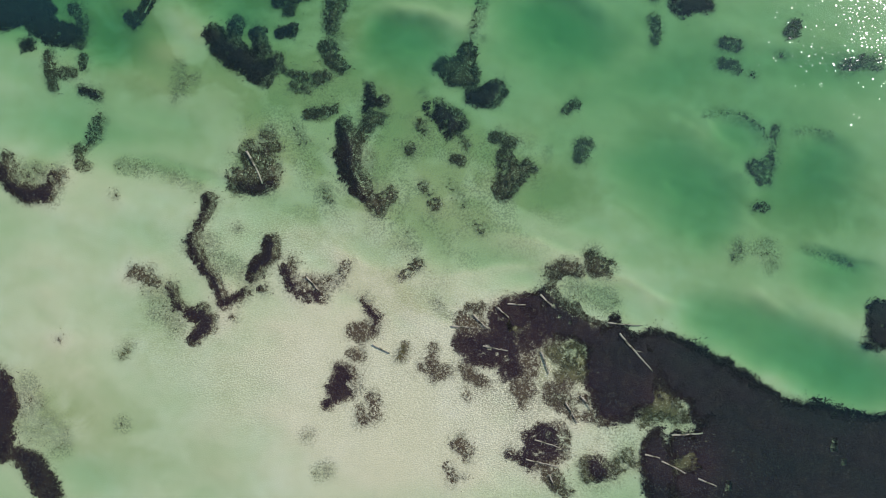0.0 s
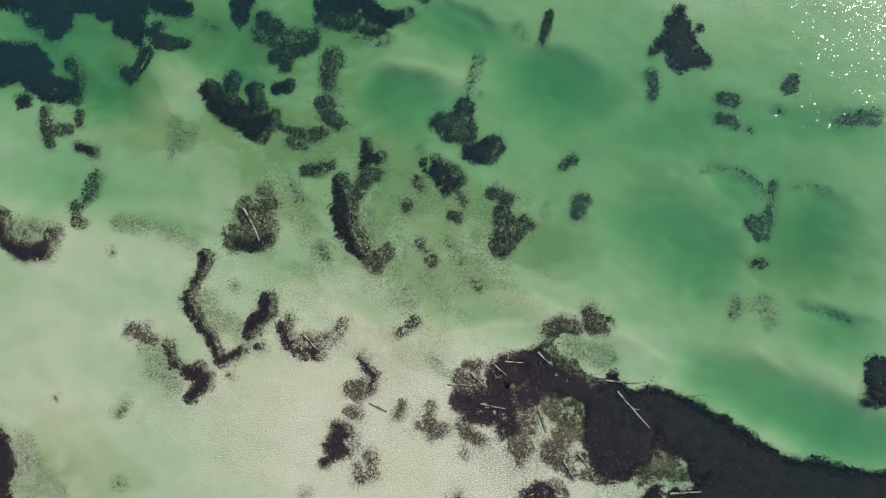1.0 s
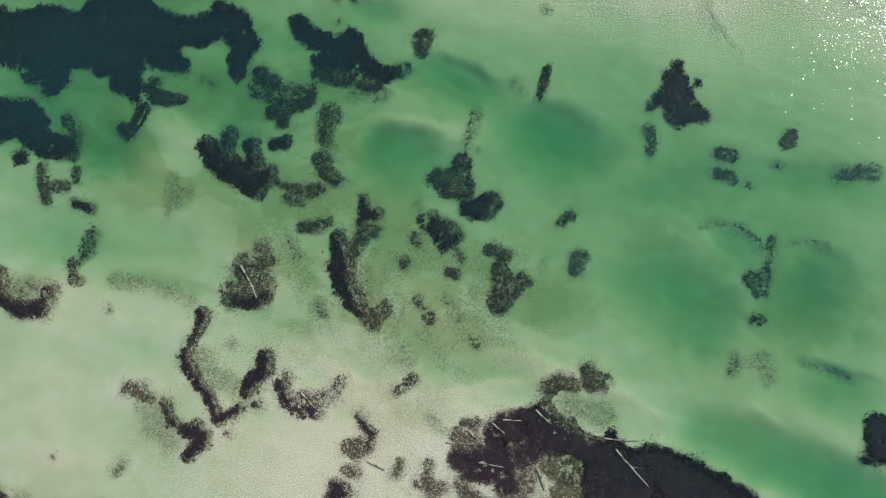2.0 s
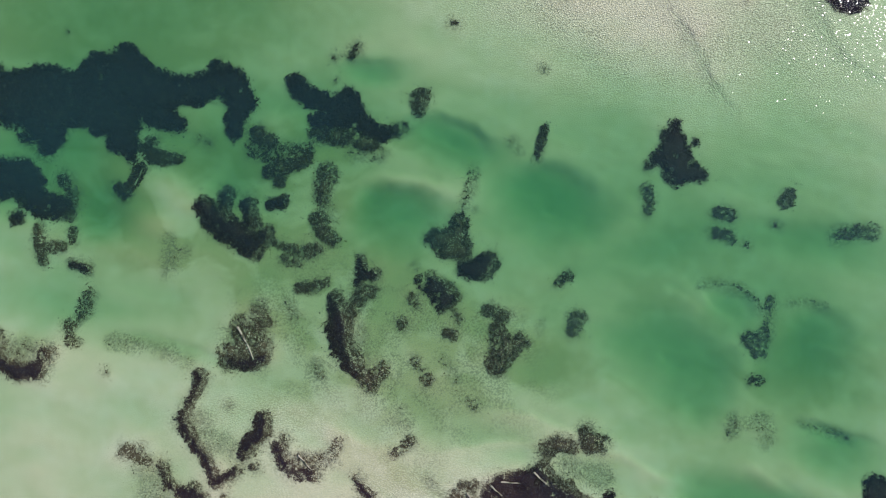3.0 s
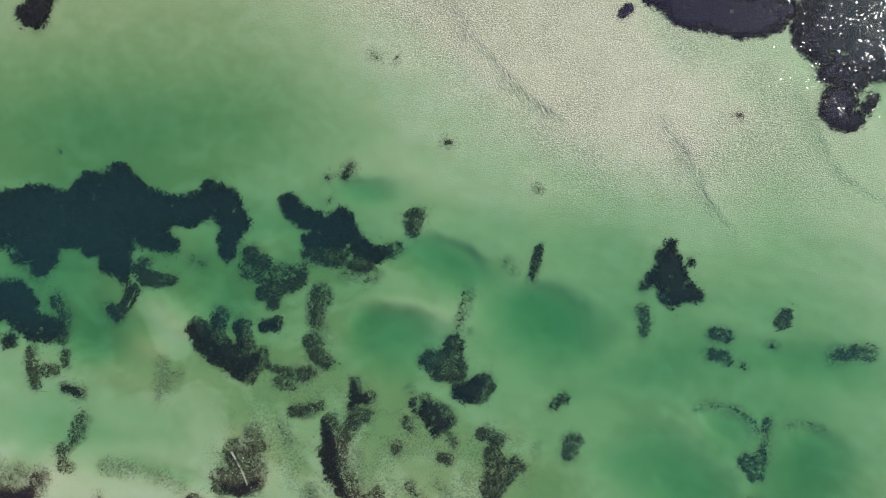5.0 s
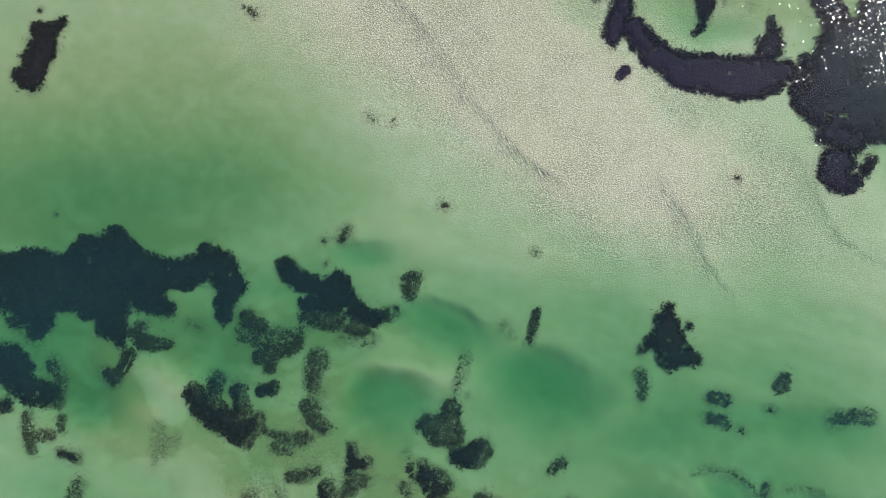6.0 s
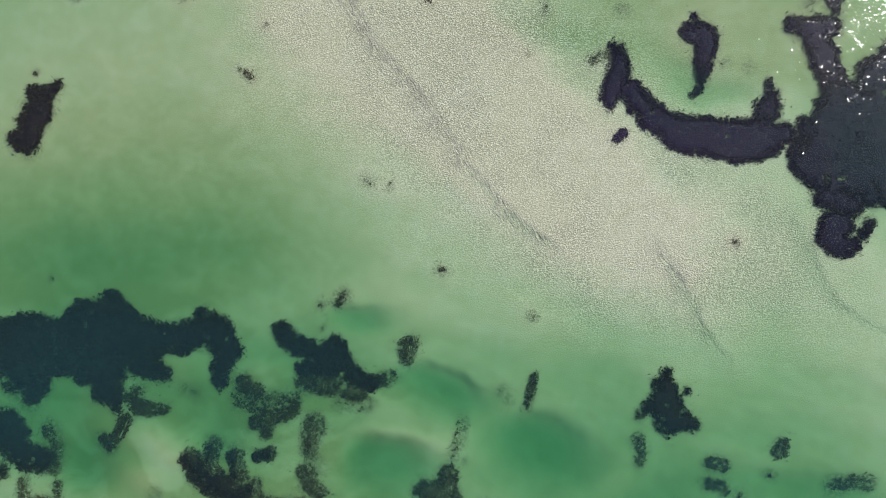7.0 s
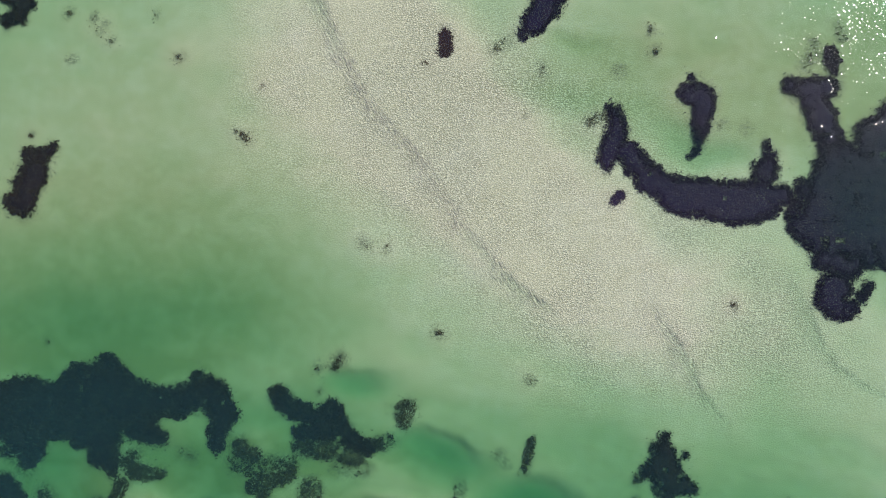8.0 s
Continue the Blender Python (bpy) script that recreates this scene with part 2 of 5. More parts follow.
def silt_and_shade(x, y):
    """Dark grains in the lee of the crests, and the shade of their slopes as colour."""
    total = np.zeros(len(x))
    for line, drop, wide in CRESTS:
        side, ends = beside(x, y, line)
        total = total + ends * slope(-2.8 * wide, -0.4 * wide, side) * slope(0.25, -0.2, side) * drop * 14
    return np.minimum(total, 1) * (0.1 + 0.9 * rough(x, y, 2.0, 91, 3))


def depth(x, y):
    wx = x + (rough(x, y, 9.0, 41, 3) - 0.5) * 3.2 + (rough(x, y, 2.5, 47, 2) - 0.5) * 0.6
    wy = y + (rough(x, y, 9.0, 43, 3) - 0.5) * 2.4 + (rough(x, y, 2.5, 49, 2) - 0.5) * 0.6
    d = 0.36 + (rough(x, y, 14.0, 51, 3) - 0.5) * 0.10 + (rough(wx, wy * 1.8, 4.0, 53, 4) - 0.5) * 0.12
    u, v = (x * 0.97 - y * 0.24), (y * 0.97 + x * 0.24)
    d = d + (rough(u / 3.2, v, 2.6, 57, 3) - 0.5) * 0.20 * slope(54, 34, y) * slope(-30, -5, y + 0.35 * x)
    d = d + hollow(wx, wy, 36.0, 12.5, 19.8, 14.9, 16.1, 0, 0.27, 2.4)
    d = d + hollow(wx, wy, 31.3, 30.5, 16.1, 12.4, 12.4, 0, 0.1, 2.4)
    d = d + hollow(wx, wy, -32.6, 45.0, 24.3, 6.4, 8.3, 0, 0.1, 2.4)
    d = d + hollow(wx, wy, -35.3, 66.9, 24.4, 14.8, 12.8, 0, -0.03, 2.4)
    d = d + hollow(wx, wy, 33.9, 78.7, 19.5, 9.3, 9.7, 0, -0.06, 2.4)
    d = d + hollow(wx, wy, -11.2, 9.6, 16.2, 7.5, 7.5, 0, -0.08, 2.4)
    d = d + hollow(wx, wy, 15.0, 27.2, 38.0, 15.0, 15.6, -4, 0.31, 3.2)
    d = d + hollow(wx, wy, -34.5, 28.9, 20.9, 10.7, 7.6, -4, 0.17, 3)
    d = d + hollow(wx, wy, -32.7, -10.9, 26.0, 13.6, 18.6, 0, -0.1, 3)
    d = d + hollow(wx, wy, -2.4, -11.5, 20.9, 11.7, 17.2, -14, -0.28, 3)
    d = d + hollow(wx, wy, -46.8, -6.9, 12.4, 12.4, 18.7, 0, -0.05, 2.2)
    d = d + hollow(wx, wy, -37.9, -22.8, 4.3, 1.8, 3.1, -10, 0.12, 2.2)
    d = d + hollow(wx, wy, -44.4, 14.9, 10.7, 5.1, 3.5, 0, 0.14, 2.4)
    d = d + hollow(wx, wy, -37.3, 25.3, 2.9, 5.7, 4.8, -62, 0.55, 2.4)
    d = d + hollow(wx, wy, -48.1, 27.9, 7.6, 7.0, 5.7, 0, 0.5, 2.2)
    d = d + hollow(wx, wy, -24.6, 28.6, 4.4, 3.2, 2.5, 0, 0.35, 2)
    d = d + hollow(wx, wy, -41.1, 14.2, 11.4, 5.7, 2.2, -8, 0.18, 2.2)
    d = d + hollow(wx, wy, -10.1, 42.2, 3.8, 1.6, 1.3, 0, 0.3, 2)
    d = d + hollow(wx, wy, 39.7, 12.7, 5.6, 3.7, 3.7, 0, 0.32, 2.2)
    d = d + hollow(wx, wy, 39.1, -5.3, 12.8, 3.2, 4.3, -17, 0.58, 5)
    d = d + hollow(wx, wy, 46.5, -7.9, 7.3, 3.0, 4.9, -25, 0.3, 2.4)
    d = d + hollow(wx, wy, 43.1, 2.9, 4.9, 2.8, 2.5, -15, 0.38, 2.3)
    d = d + hollow(wx, wy, 24.1, 1.2, 5.5, 1.2, 1.8, -10, -0.05, 2)
    d = d + hollow(wx, wy, 40.5, 25.7, 6.9, 1.4, 1.9, -5, 0.32, 2.2)
    d = d + hollow(wx, wy, 23.7, 24.4, 5.6, 2.2, 2.5, 15, 0.3, 2.2)
    d = d + hollow(wx, wy, 35.2, -15.9, 18.2, 7.3, 12.2, -20, 0.1, 2.6)
    d = d + hollow(wx, wy, 13.4, -8.1, 5.5, 4.3, 4.3, 0, -0.1, 2.4)
    d = d + hollow(wx, wy, 24.1, -12.3, 4.3, 3.1, 3.1, 0, -0.14, 2.4)
    d = d + hollow(wx, wy, 27.7, -18.1, 4.9, 3.0, 3.0, 0, -0.14, 2.4)
    d = d + hollow(wx, wy, 1.8, 1.7, 7.4, 3.7, 2.5, -5, 0.08, 2)
    d = d + hollow(wx, wy, 2.5, -0.8, 9.3, 2.8, 3.7, -10, -0.1, 2.4)
    d = d + hollow(wx, wy, 12.4, 11.0, 7.5, 3.7, 3.7, 0, 0.1, 2)
    d = d + hollow(wx, wy, -13.0, 17.7, 15.7, 9.4, 8.8, 0, 0.1, 2.2)
    d = d + hollow(wx, wy, -38.3, 36.3, 21.0, 5.7, 7.6, 0, 0.42, 2.6)
    d = d + hollow(wx, wy, -37.1, 46.0, 20.5, 5.8, 6.4, 5, 0.28, 2.2)
    d = d + hollow(wx, wy, -15.5, 37.5, 9.5, 3.8, 4.4, 0, 0.28, 2.2)
    d = d + hollow(wx, wy, -37.7, 51.9, 24.2, 6.4, 8.9, 5, 0.24, 2.2)
    d = d + hollow(wx, wy, -4.5, -2.4, 7.4, 0.4, 1.4, -32, -0.08, 3)
    d = d + hollow(wx, wy, 10.3, 4.0, 8.7, 0.6, 2.2, -10, -0.13, 3)
    d = d + hollow(wx, wy, -10.4, 64.0, 21.0, 9.6, 10.8, -52, -0.1, 2.4)
    d = d + hollow(wx, wy, -0.7, 74.1, 28.2, 9.0, 10.9, -55, -0.3, 2.4)
    d = d + hollow(wx, wy, 16.5, 55.7, 20.7, 9.4, 8.1, -42, -0.24, 2.4)
    d = d + hollow(wx, wy, -16.1, 74.7, 14.2, 10.3, 10.3, -60, -0.16, 2.2)
    d = d + hollow(wx, wy, 24.9, 70.3, 3.8, 1.6, 2.4, -35, 0.22, 3)
    d = d + hollow(wx, wy, 30.6, 69.3, 3.8, 1.1, 1.4, 5, 0.22, 2.6)
    d = d + hollow(wx, wy, 46.0, 65.2, 7.5, 7.5, 10.6, 0, 0.24, 3)
    d = d + hollow(wx, wy, 14.6, 75.1, 7.6, 1.3, 1.8, -8, 0.1, 2)
    d = d + hollow(wx, wy, 13.1, 81.2, 4.5, 0.8, 1.0, -15, 0.1, 2)
    nx, ny = x + (rough(x, y, 4.0, 63, 3) - 0.5) * 1.8, y + (rough(x, y, 4.0, 67, 3) - 0.5) * 1.8
    d = d + hollow(nx, ny, 43.0, 5.0, 3.7, 0.4, 1.0, -12, 0.35, 2.5)
    d = d + hollow(nx, ny, -6.1, -1.9, 5.9, 0.4, 0.9, -38, -0.1, 2.5)
    d = d + hollow(nx, ny, -5.0, -8.7, 4.3, 0.4, 0.9, -32, -0.06, 2.5)
    d = d + hollow(nx, ny, 22.3, -0.2, 4.6, 0.4, 1.0, -18, -0.16, 2.5)
    d = d + hollow(nx, ny, 5.5, 1.3, 5.6, 0.4, 1.1, 10, -0.14, 2.5)
    d = d + hollow(nx, ny, -9.2, -0.9, 4.3, 0.4, 0.9, -50, -0.12, 2.5)
    d = d + hollow(nx, ny, 35.8, -0.6, 3.7, 0.4, 0.9, -35, -0.12, 2.5)
    d = d + hollow(nx, ny, 26.8, 17.9, 3.7, 0.3, 0.7, -30, -0.1, 2.5)
    d = d + hollow(nx, ny, -29.5, 10.4, 6.9, 0.5, 0.9, -12, 0.1, 3)
    d = d + hollow(nx, ny, -4.9, 29.8, 4.4, 0.5, 1.0, -8, -0.14, 2.5)
    d = d + hollow(nx, ny, 19.7, 16.2, 7.5, 0.5, 1.5, -2, -0.07, 2.5)
    d = d + hollow(nx, ny, -35.3, 20.3, 6.3, 0.6, 1.3, -25, -0.08, 2.5)
    d = d + pool(nx, ny, -0.6, 33.9, 8.4, 3.9, -12, 75, 0.56)
    d = d + pool(nx, ny, -5.3, 25.5, 7.4, 5.0, -6, 125, 0.58)
    d = d + pool(nx, ny, 10.4, 27.4, 9.4, 6.2, -6, 80, 0.72)
    d = d + pool(nx, ny, 23.7, 11.7, 10.3, 6.9, -30, 40, 0.5)
    d = d + pool(nx, ny, 31.0, 16.9, 3.9, 3.6, -10, 75, 0.27)
    d = d + pool(nx, ny, 41.0, 14.5, 5.3, 4.7, -10, 115, 0.38)
    d = d + pool(nx, ny, 16.4, 24.9, 3.7, 3.1, 0, 100, 0.12)
    d = d + pool(nx, ny, -10.2, 41.8, 4.4, 1.9, -5, 90, 0.22)
    d = d + hollow(nx, ny, -3.7, 29.6, 4.4, 0.5, 0.9, -6, -0.07, 2.5)
    d = d + hollow(nx, ny, 28.4, 18.1, 3.4, 0.5, 0.9, -38, -0.16, 2.5)
    d = d + hollow(nx, ny, -32.0, 27.4, 4.6, 2.2, 2.4, -15, -0.42, 2.4)
    d = d + hollow(nx, ny, -34.2, 24.0, 4.0, 1.6, 1.8, -30, -0.22, 2.4)
    d = d + hollow(nx, ny, -19.9, 35.7, 2.6, 1.7, 1.7, 0, -0.22, 2.4)
    d = d + hollow(nx, ny, -29.8, 36.0, 3.0, 1.6, 1.6, -35, -0.15, 2.4)
    d = d + hollow(nx, ny, -40.2, 27.5, 2.2, 6.0, 5.0, 15, 0.18, 2.4)
    d = d + hollow(nx, ny, 18.7, -15.6, 6.0, 4.0, 4.5, 0, -0.12, 2.4)
    d = d + hollow(nx, ny, 37.0, 52.5, 15.0, 9.0, 9.0, -20, -0.09, 2.4)
    d = d + hollow(nx, ny, 5.0, 37.5, 15.0, 5.0, 6.0, -6, 0.08, 2.4)
    for line, drop, wide in CRESTS:
        d = d + crest(x, y, line, drop, wide)
    for label, thick, mat, chains, gaps, sunny in BEDS:
        x0, x1, y0, y1 = span(chains)
        near = (x > x0 - 3) & (x < x1 + 3) & (y > y0 - 3) & (y < y1 + 3)
        if mat is not OLIVE_WEED and near.any():
            ring = slope(-2.2, -0.1, inside(x[near], y[near], chains, gaps))
            d[near] = np.minimum(d[near], d[near] - 0.05 * ring * slope(0.75, 0.4, d[near]))
    far = slope(60, 110, np.hypot(x, y - 26))
    d = d * (1 - far) + far * (0.7 + 0.5 * rough(x, y, 40.0, 61, 2))
    return np.clip(d, 0.09, 1.5)



# ---- building helpers ----
def mesh_of(name, verts, faces, mat, smooth=False):
    me = bpy.data.meshes.new(name)
    me.from_pydata(verts.tolist() if isinstance(verts, np.ndarray) else verts, [], faces.tolist() if isinstance(faces, np.ndarray) else faces)
    me.materials.append(mat)
    if smooth:
        me.polygons.foreach_set("use_smooth", [True] * len(me.polygons))
    me.update()
    return me


def put(me, name, values):
    """A value for each vertex, for the materials."""
    me.attributes.new(name, "FLOAT", "POINT").data.foreach_set("value", np.asarray(values, np.float32))


def part(name, me, parent, label=""):
    ob = new(name, me)
    ob.parent = parent
    return tagged(ob, label)


BEDS = []


def inside(x, y, chains, gaps=()):
    """How far (x, y) lies inside a bed that runs along chains of lobes (x, y, radius); negative outside."""
    best = np.full(np.shape(x), -99.0)
    for chain in chains:
        for (ax, ay, ar), (bx, by, br) in zip(chain, chain[1:] or chain):
            wx, wy = bx - ax, by - ay
            h = np.clip(((x - ax) * wx + (y - ay) * wy) / max(wx * wx + wy * wy, 1e-6), 0, 1)
            best = np.maximum(best, ar + (br - ar) * h - np.hypot(x - ax - h * wx, y - ay - h * wy))
    for gx, gy, gr in gaps:
        best = np.minimum(best, np.hypot(x - gx, y - gy) - gr)
    return best


def span(chains):
    xs = [v for c in chains for x, y, r in c for v in (x - r, x + r)]
    ys = [v for c in chains for x, y, r in c for v in (y - r, y + r)]
    return min(xs), max(xs), min(ys), max(ys)


def weed_bed(label, thick, mat, chains, gaps=(), sunny=(0.9, 0.2)):
    """sunny: the side towards the sun, painted paler as if lit, if any."""
    BEDS.append((label, thick, mat, chains, gaps, sunny))


weed_bed("dense dark brown weed bed on the lagoon sand", 1, DARK_WEED, [[(-51.4, 27.5, 2.33), (-49.1, 28.5, 1.53), (-47.8, 26.7, 1.73), (-46.1, 25.2, 1.40), (-43.9, 24.9, 1.20)], [(-48.5, 23.6, 0.67)]])
weed_bed("ragged dark brown weed clump with sandy gaps", 0.75, CRUSTED_WEED, [[(-43.8, 28.1, 0.64), (-42.6, 26.4, 0.51), (-42.6, 23.9, 0.57)], [(-45.9, 22.5, 0.51), (-45.6, 20.6, 0.63), (-45.1, 18.8, 0.51)], [(-44.8, 20.3, 0.63), (-43.2, 20.5, 0.51)], [(-42.1, 22.4, 0.44), (-41.9, 21.2, 0.32)]])
weed_bed("dense dark brown weed bed on the lagoon sand", 0.9, DARK_WEED, [[(-41.7, 18.6, 0.44), (-40.9, 18.4, 0.51), (-40.1, 18.1, 0.57)]])
weed_bed("thin scattered dark weed on green-tinted sand", 0.70, CRUSTED_WEED, [[(-39.6, 15.3, 0.63), (-40.2, 13.6, 0.82), (-41.4, 11.9, 0.57), (-41.3, 10.2, 0.50), (-40.3, 10.1, 0.31)]])
weed_bed("dense dark brown weed bed on the lagoon sand", 0.9, DARK_WEED, [[(-49.4, 10.5, 0.57), (-49.1, 8.1, 0.75), (-46.9, 6.6, 0.94), (-44.4, 6.7, 0.94), (-43.5, 8.9, 0.69)], [(-50.0, 8.6, 0.88)]])
weed_bed("thin scattered dark weed on green-tinted sand", 0.45, CRUSTED_WEED, [[(-47.8, 8.8, 1.01), (-46.2, 8.5, 1.26), (-44.8, 8.5, 1.01)]])
weed_bed("ragged dark brown weed clump with sandy gaps", 0.74, CRUSTED_WEED, [[(-20.8, 14.5, 1.13), (-19.7, 13.4, 0.56), (-22.0, 12.4, 1.88), (-20.5, 10.9, 1.63), (-23.4, 10.1, 1.07), (-23.8, 8.6, 0.56)]])
weed_bed("dense dark brown weed bed on the lagoon sand", 0.9, DARK_WEED, [[(-22.9, 8.9, 0.63), (-21.1, 8.8, 0.75), (-19.6, 9.6, 0.56)]])
weed_bed("dense dark brown weed bed on the lagoon sand", 1, DARK_WEED, [[(-27.6, 26.0, 0.82), (-26.2, 24.4, 1.27), (-23.5, 22.9, 1.45), (-21.8, 21.5, 1.14), (-20.5, 23.1, 0.82)], [(-25.3, 27.3, 0.63), (-25.7, 25.1, 0.76)], [(-22.8, 26.4, 0.82), (-22.3, 24.2, 0.89)]])
weed_bed("ragged dark brown weed clump with sandy gaps", 0.77, CRUSTED_WEED, [[(-19.7, 22.4, 0.38), (-17.7, 21.6, 0.50), (-16.1, 21.3, 0.76), (-14.8, 21.8, 0.63)], [(-18.3, 20.5, 0.50), (-16.7, 20.1, 0.38)]])
weed_bed("dense dark brown weed bed on the lagoon sand", 0.95, DARK_WEED, [[(-20.2, 26.5, 0.63), (-18.9, 26.9, 0.63)]])
weed_bed("ragged dark brown weed clump with sandy gaps", 0.72, CRUSTED_WEED, [[(-14.3, 30.3, 1.27), (-14.5, 28.9, 1.14), (-14.6, 27.4, 0.76)]])
weed_bed("ragged dark brown weed clump with sandy gaps", 0.85, CRUSTED_WEED, [[(-14.8, 25.2, 0.82), (-14.2, 23.8, 0.88), (-12.9, 22.9, 0.63)]])
weed_bed("ragged dark brown weed clump with sandy gaps", 0.8, CRUSTED_WEED, [[(-16.3, 17.4, 0.57), (-14.9, 17.6, 0.63), (-13.5, 18.2, 0.38)]])
weed_bed("dense dark brown weed bed on the lagoon sand", 0.9, DARK_WEED, [[(-9.8, 20.9, 0.50), (-9.6, 19.2, 0.69), (-8.1, 19.3, 0.57)], [(-9.8, 18.3, 0.50)]])
weed_bed("dense dark brown weed bed on the lagoon sand", 1, DARK_WEED, [[(-12.2, 16.2, 0.82), (-11.7, 14.0, 1.38), (-11.2, 11.5, 1.19), (-10.3, 9.8, 1.00), (-8.9, 8.5, 0.56)]])
weed_bed("ragged dark brown weed clump with sandy gaps", 0.77, CRUSTED_WEED, [[(-10.3, 15.4, 0.75), (-9.7, 16.8, 0.82), (-8.5, 17.5, 0.69)]])
weed_bed("ragged dark brown weed clump with sandy gaps", 0.75, CRUSTED_WEED, [[(-6.8, 8.9, 0.81), (-7.8, 7.4, 0.87), (-8.6, 8.2, 0.75)]])
weed_bed("sparse olive algae tufts thinly spread over pale sand", 0.28, OLIVE_WEED, [[(-9.2, 13.5, 0.56), (-9.1, 11.0, 0.56), (-8.4, 9.8, 0.56)]])
weed_bed("small lone dark weed tuft on bare sand", 0.8, CRUSTED_WEED, [[(-4.8, 14.1, 0.63)]])
weed_bed("speckled olive weed clump with much bare sand", 0.5, OLIVE_WEED, [[(-14.3, 9.2, 0.56), (-13.6, 7.9, 0.56)]])
weed_bed("speckled olive weed clump with much bare sand", 0.5, OLIVE_WEED, [[(-17.5, 15.5, 0.50), (-16.8, 14.3, 0.56)]])
weed_bed("dense dark brown weed bed on the lagoon sand", 0.9, DARK_WEED, [[(-1.9, 18.4, 1.25), (-0.4, 17.5, 1.44), (-0.3, 16.3, 0.75)], [(-3.3, 19.0, 0.44), (-2.1, 19.4, 0.50)], [(0.9, 17.3, 0.63)]])
weed_bed("thin scattered dark weed on green-tinted sand", 0.62, CRUSTED_WEED, [[(-3.8, 17.0, 0.63), (-3.3, 16.1, 0.44)], [(0.6, 16.0, 0.38), (1.5, 14.9, 0.50)]])
weed_bed("ragged dark brown weed clump with sandy gaps", 0.82, CRUSTED_WEED, [[(0.8, 25.8, 0.82), (0.5, 23.8, 1.38), (-1.4, 23.6, 1.13), (1.6, 22.5, 0.82), (-0.6, 22.2, 0.75)], [(-2.4, 23.6, 0.50)]])
weed_bed("dense dark brown weed bed on the lagoon sand", 0.95, DARK_WEED, [[(1.8, 20.4, 0.94), (3.7, 20.7, 1.38), (4.4, 21.6, 0.94)]])
weed_bed("thin scattered dark weed on green-tinted sand", 0.45, CRUSTED_WEED, [[(2.1, 31.1, 0.57), (1.9, 29.2, 0.63), (1.3, 27.6, 0.57)], [(2.5, 27.2, 0.38)]])
weed_bed("small lone dark weed tuft on bare sand", 0.85, CRUSTED_WEED, [[(-0.0, 13.4, 0.44), (0.8, 13.2, 0.56)]])
weed_bed("ragged dark brown weed clump with sandy gaps", 0.72, CRUSTED_WEED, [[(-3.2, 10.2, 0.50), (-2.4, 9.2, 0.44), (-1.7, 8.3, 0.75)]])
weed_bed("sparse olive algae tufts thinly spread over pale sand", 0.35, OLIVE_WEED, [[(0.0, 10.3, 0.50), (0.9, 8.8, 0.62), (1.4, 8.3, 0.50)]])
weed_bed("ragged dark brown weed clump with sandy gaps", 0.8, CRUSTED_WEED, [[(4.7, 16.1, 0.75), (6.3, 15.6, 0.56), (5.6, 14.1, 0.75), (6.4, 12.2, 1.37), (5.9, 10.3, 1.25), (8.0, 13.0, 0.75), (9.0, 12.7, 0.31)]])
weed_bed("small lone dark weed tuft on bare sand", 0.72, CRUSTED_WEED, [[(13.1, 20.4, 0.50), (12.1, 19.5, 0.38)]])
weed_bed("soft grey weed clump in green water, water haze in its colour", 0.74, HAZED_WEED, [[(14.1, 15.7, 0.87), (13.9, 14.3, 0.62), (15.0, 16.1, 0.44)]])
weed_bed("small lone olive weed tuft on bare sand", 0.55, OLIVE_WEED, [[(2.9, 6.2, 0.31), (3.6, 5.6, 0.43)], [(3.9, 6.2, 0.25)]])
weed_bed("sparse olive algae tufts thinly spread over pale sand", 0.3, OLIVE_WEED, [[(-4.4, 4.8, 0.44), (-4.9, 3.7, 0.56), (-3.6, 3.2, 0.37)]])
weed_bed("ragged dark brown weed clump with sandy gaps", 0.77, CRUSTED_WEED, [[(-3.3, 1.5, 0.68), (-4.2, 0.4, 0.43), (-5.0, 0.0, 0.31)]])
weed_bed("dense dark brown weed bed on the lagoon sand", 0.95, DARK_WEED, [[(-26.5, 7.1, 0.81), (-26.8, 5.7, 0.50), (-27.7, 3.7, 0.44), (-28.3, 2.2, 0.62), (-26.8, 0.2, 0.69), (-25.3, -1.5, 0.56), (-24.0, -3.9, 0.62)]])
weed_bed("dense dark brown weed bed on the lagoon sand", 1, DARK_WEED, [[(-19.3, 2.9, 0.81), (-19.3, 1.6, 0.81), (-20.5, 0.6, 0.87), (-21.1, -1.0, 0.68)], [(-21.8, -2.6, 0.50), (-23.2, -3.7, 0.50), (-23.8, -4.2, 0.50)], [(-19.9, -2.1, 0.37)]])
weed_bed("sparse olive algae tufts thinly spread over pale sand", 0.28, OLIVE_WEED, [[(-26.2, 2.4, 1.00), (-25.8, 0.9, 0.75), (-22.9, -0.5, 0.87), (-22.2, -1.6, 0.62)]])
weed_bed("ragged dark brown weed clump with sandy gaps", 0.77, CRUSTED_WEED, [[(-34.1, -1.0, 0.50), (-32.8, -1.7, 0.62), (-31.5, -2.3, 0.50)], [(-34.5, -1.5, 0.31), (-32.3, -0.9, 0.25)]])
weed_bed("dense dark brown weed bed on the lagoon sand", 0.9, DARK_WEED, [[(-30.0, -2.6, 0.50), (-29.2, -4.4, 0.56), (-27.7, -5.4, 0.56), (-26.3, -5.4, 0.99), (-25.6, -6.5, 0.93), (-26.9, -8.1, 0.56)], [(-25.2, -5.8, 0.62)]])
weed_bed("sparse olive algae tufts thinly spread over pale sand", 0.28, OLIVE_WEED, [[(-32.4, -3.5, 0.75), (-30.9, -5.0, 1.37), (-28.9, -6.7, 0.99)]])
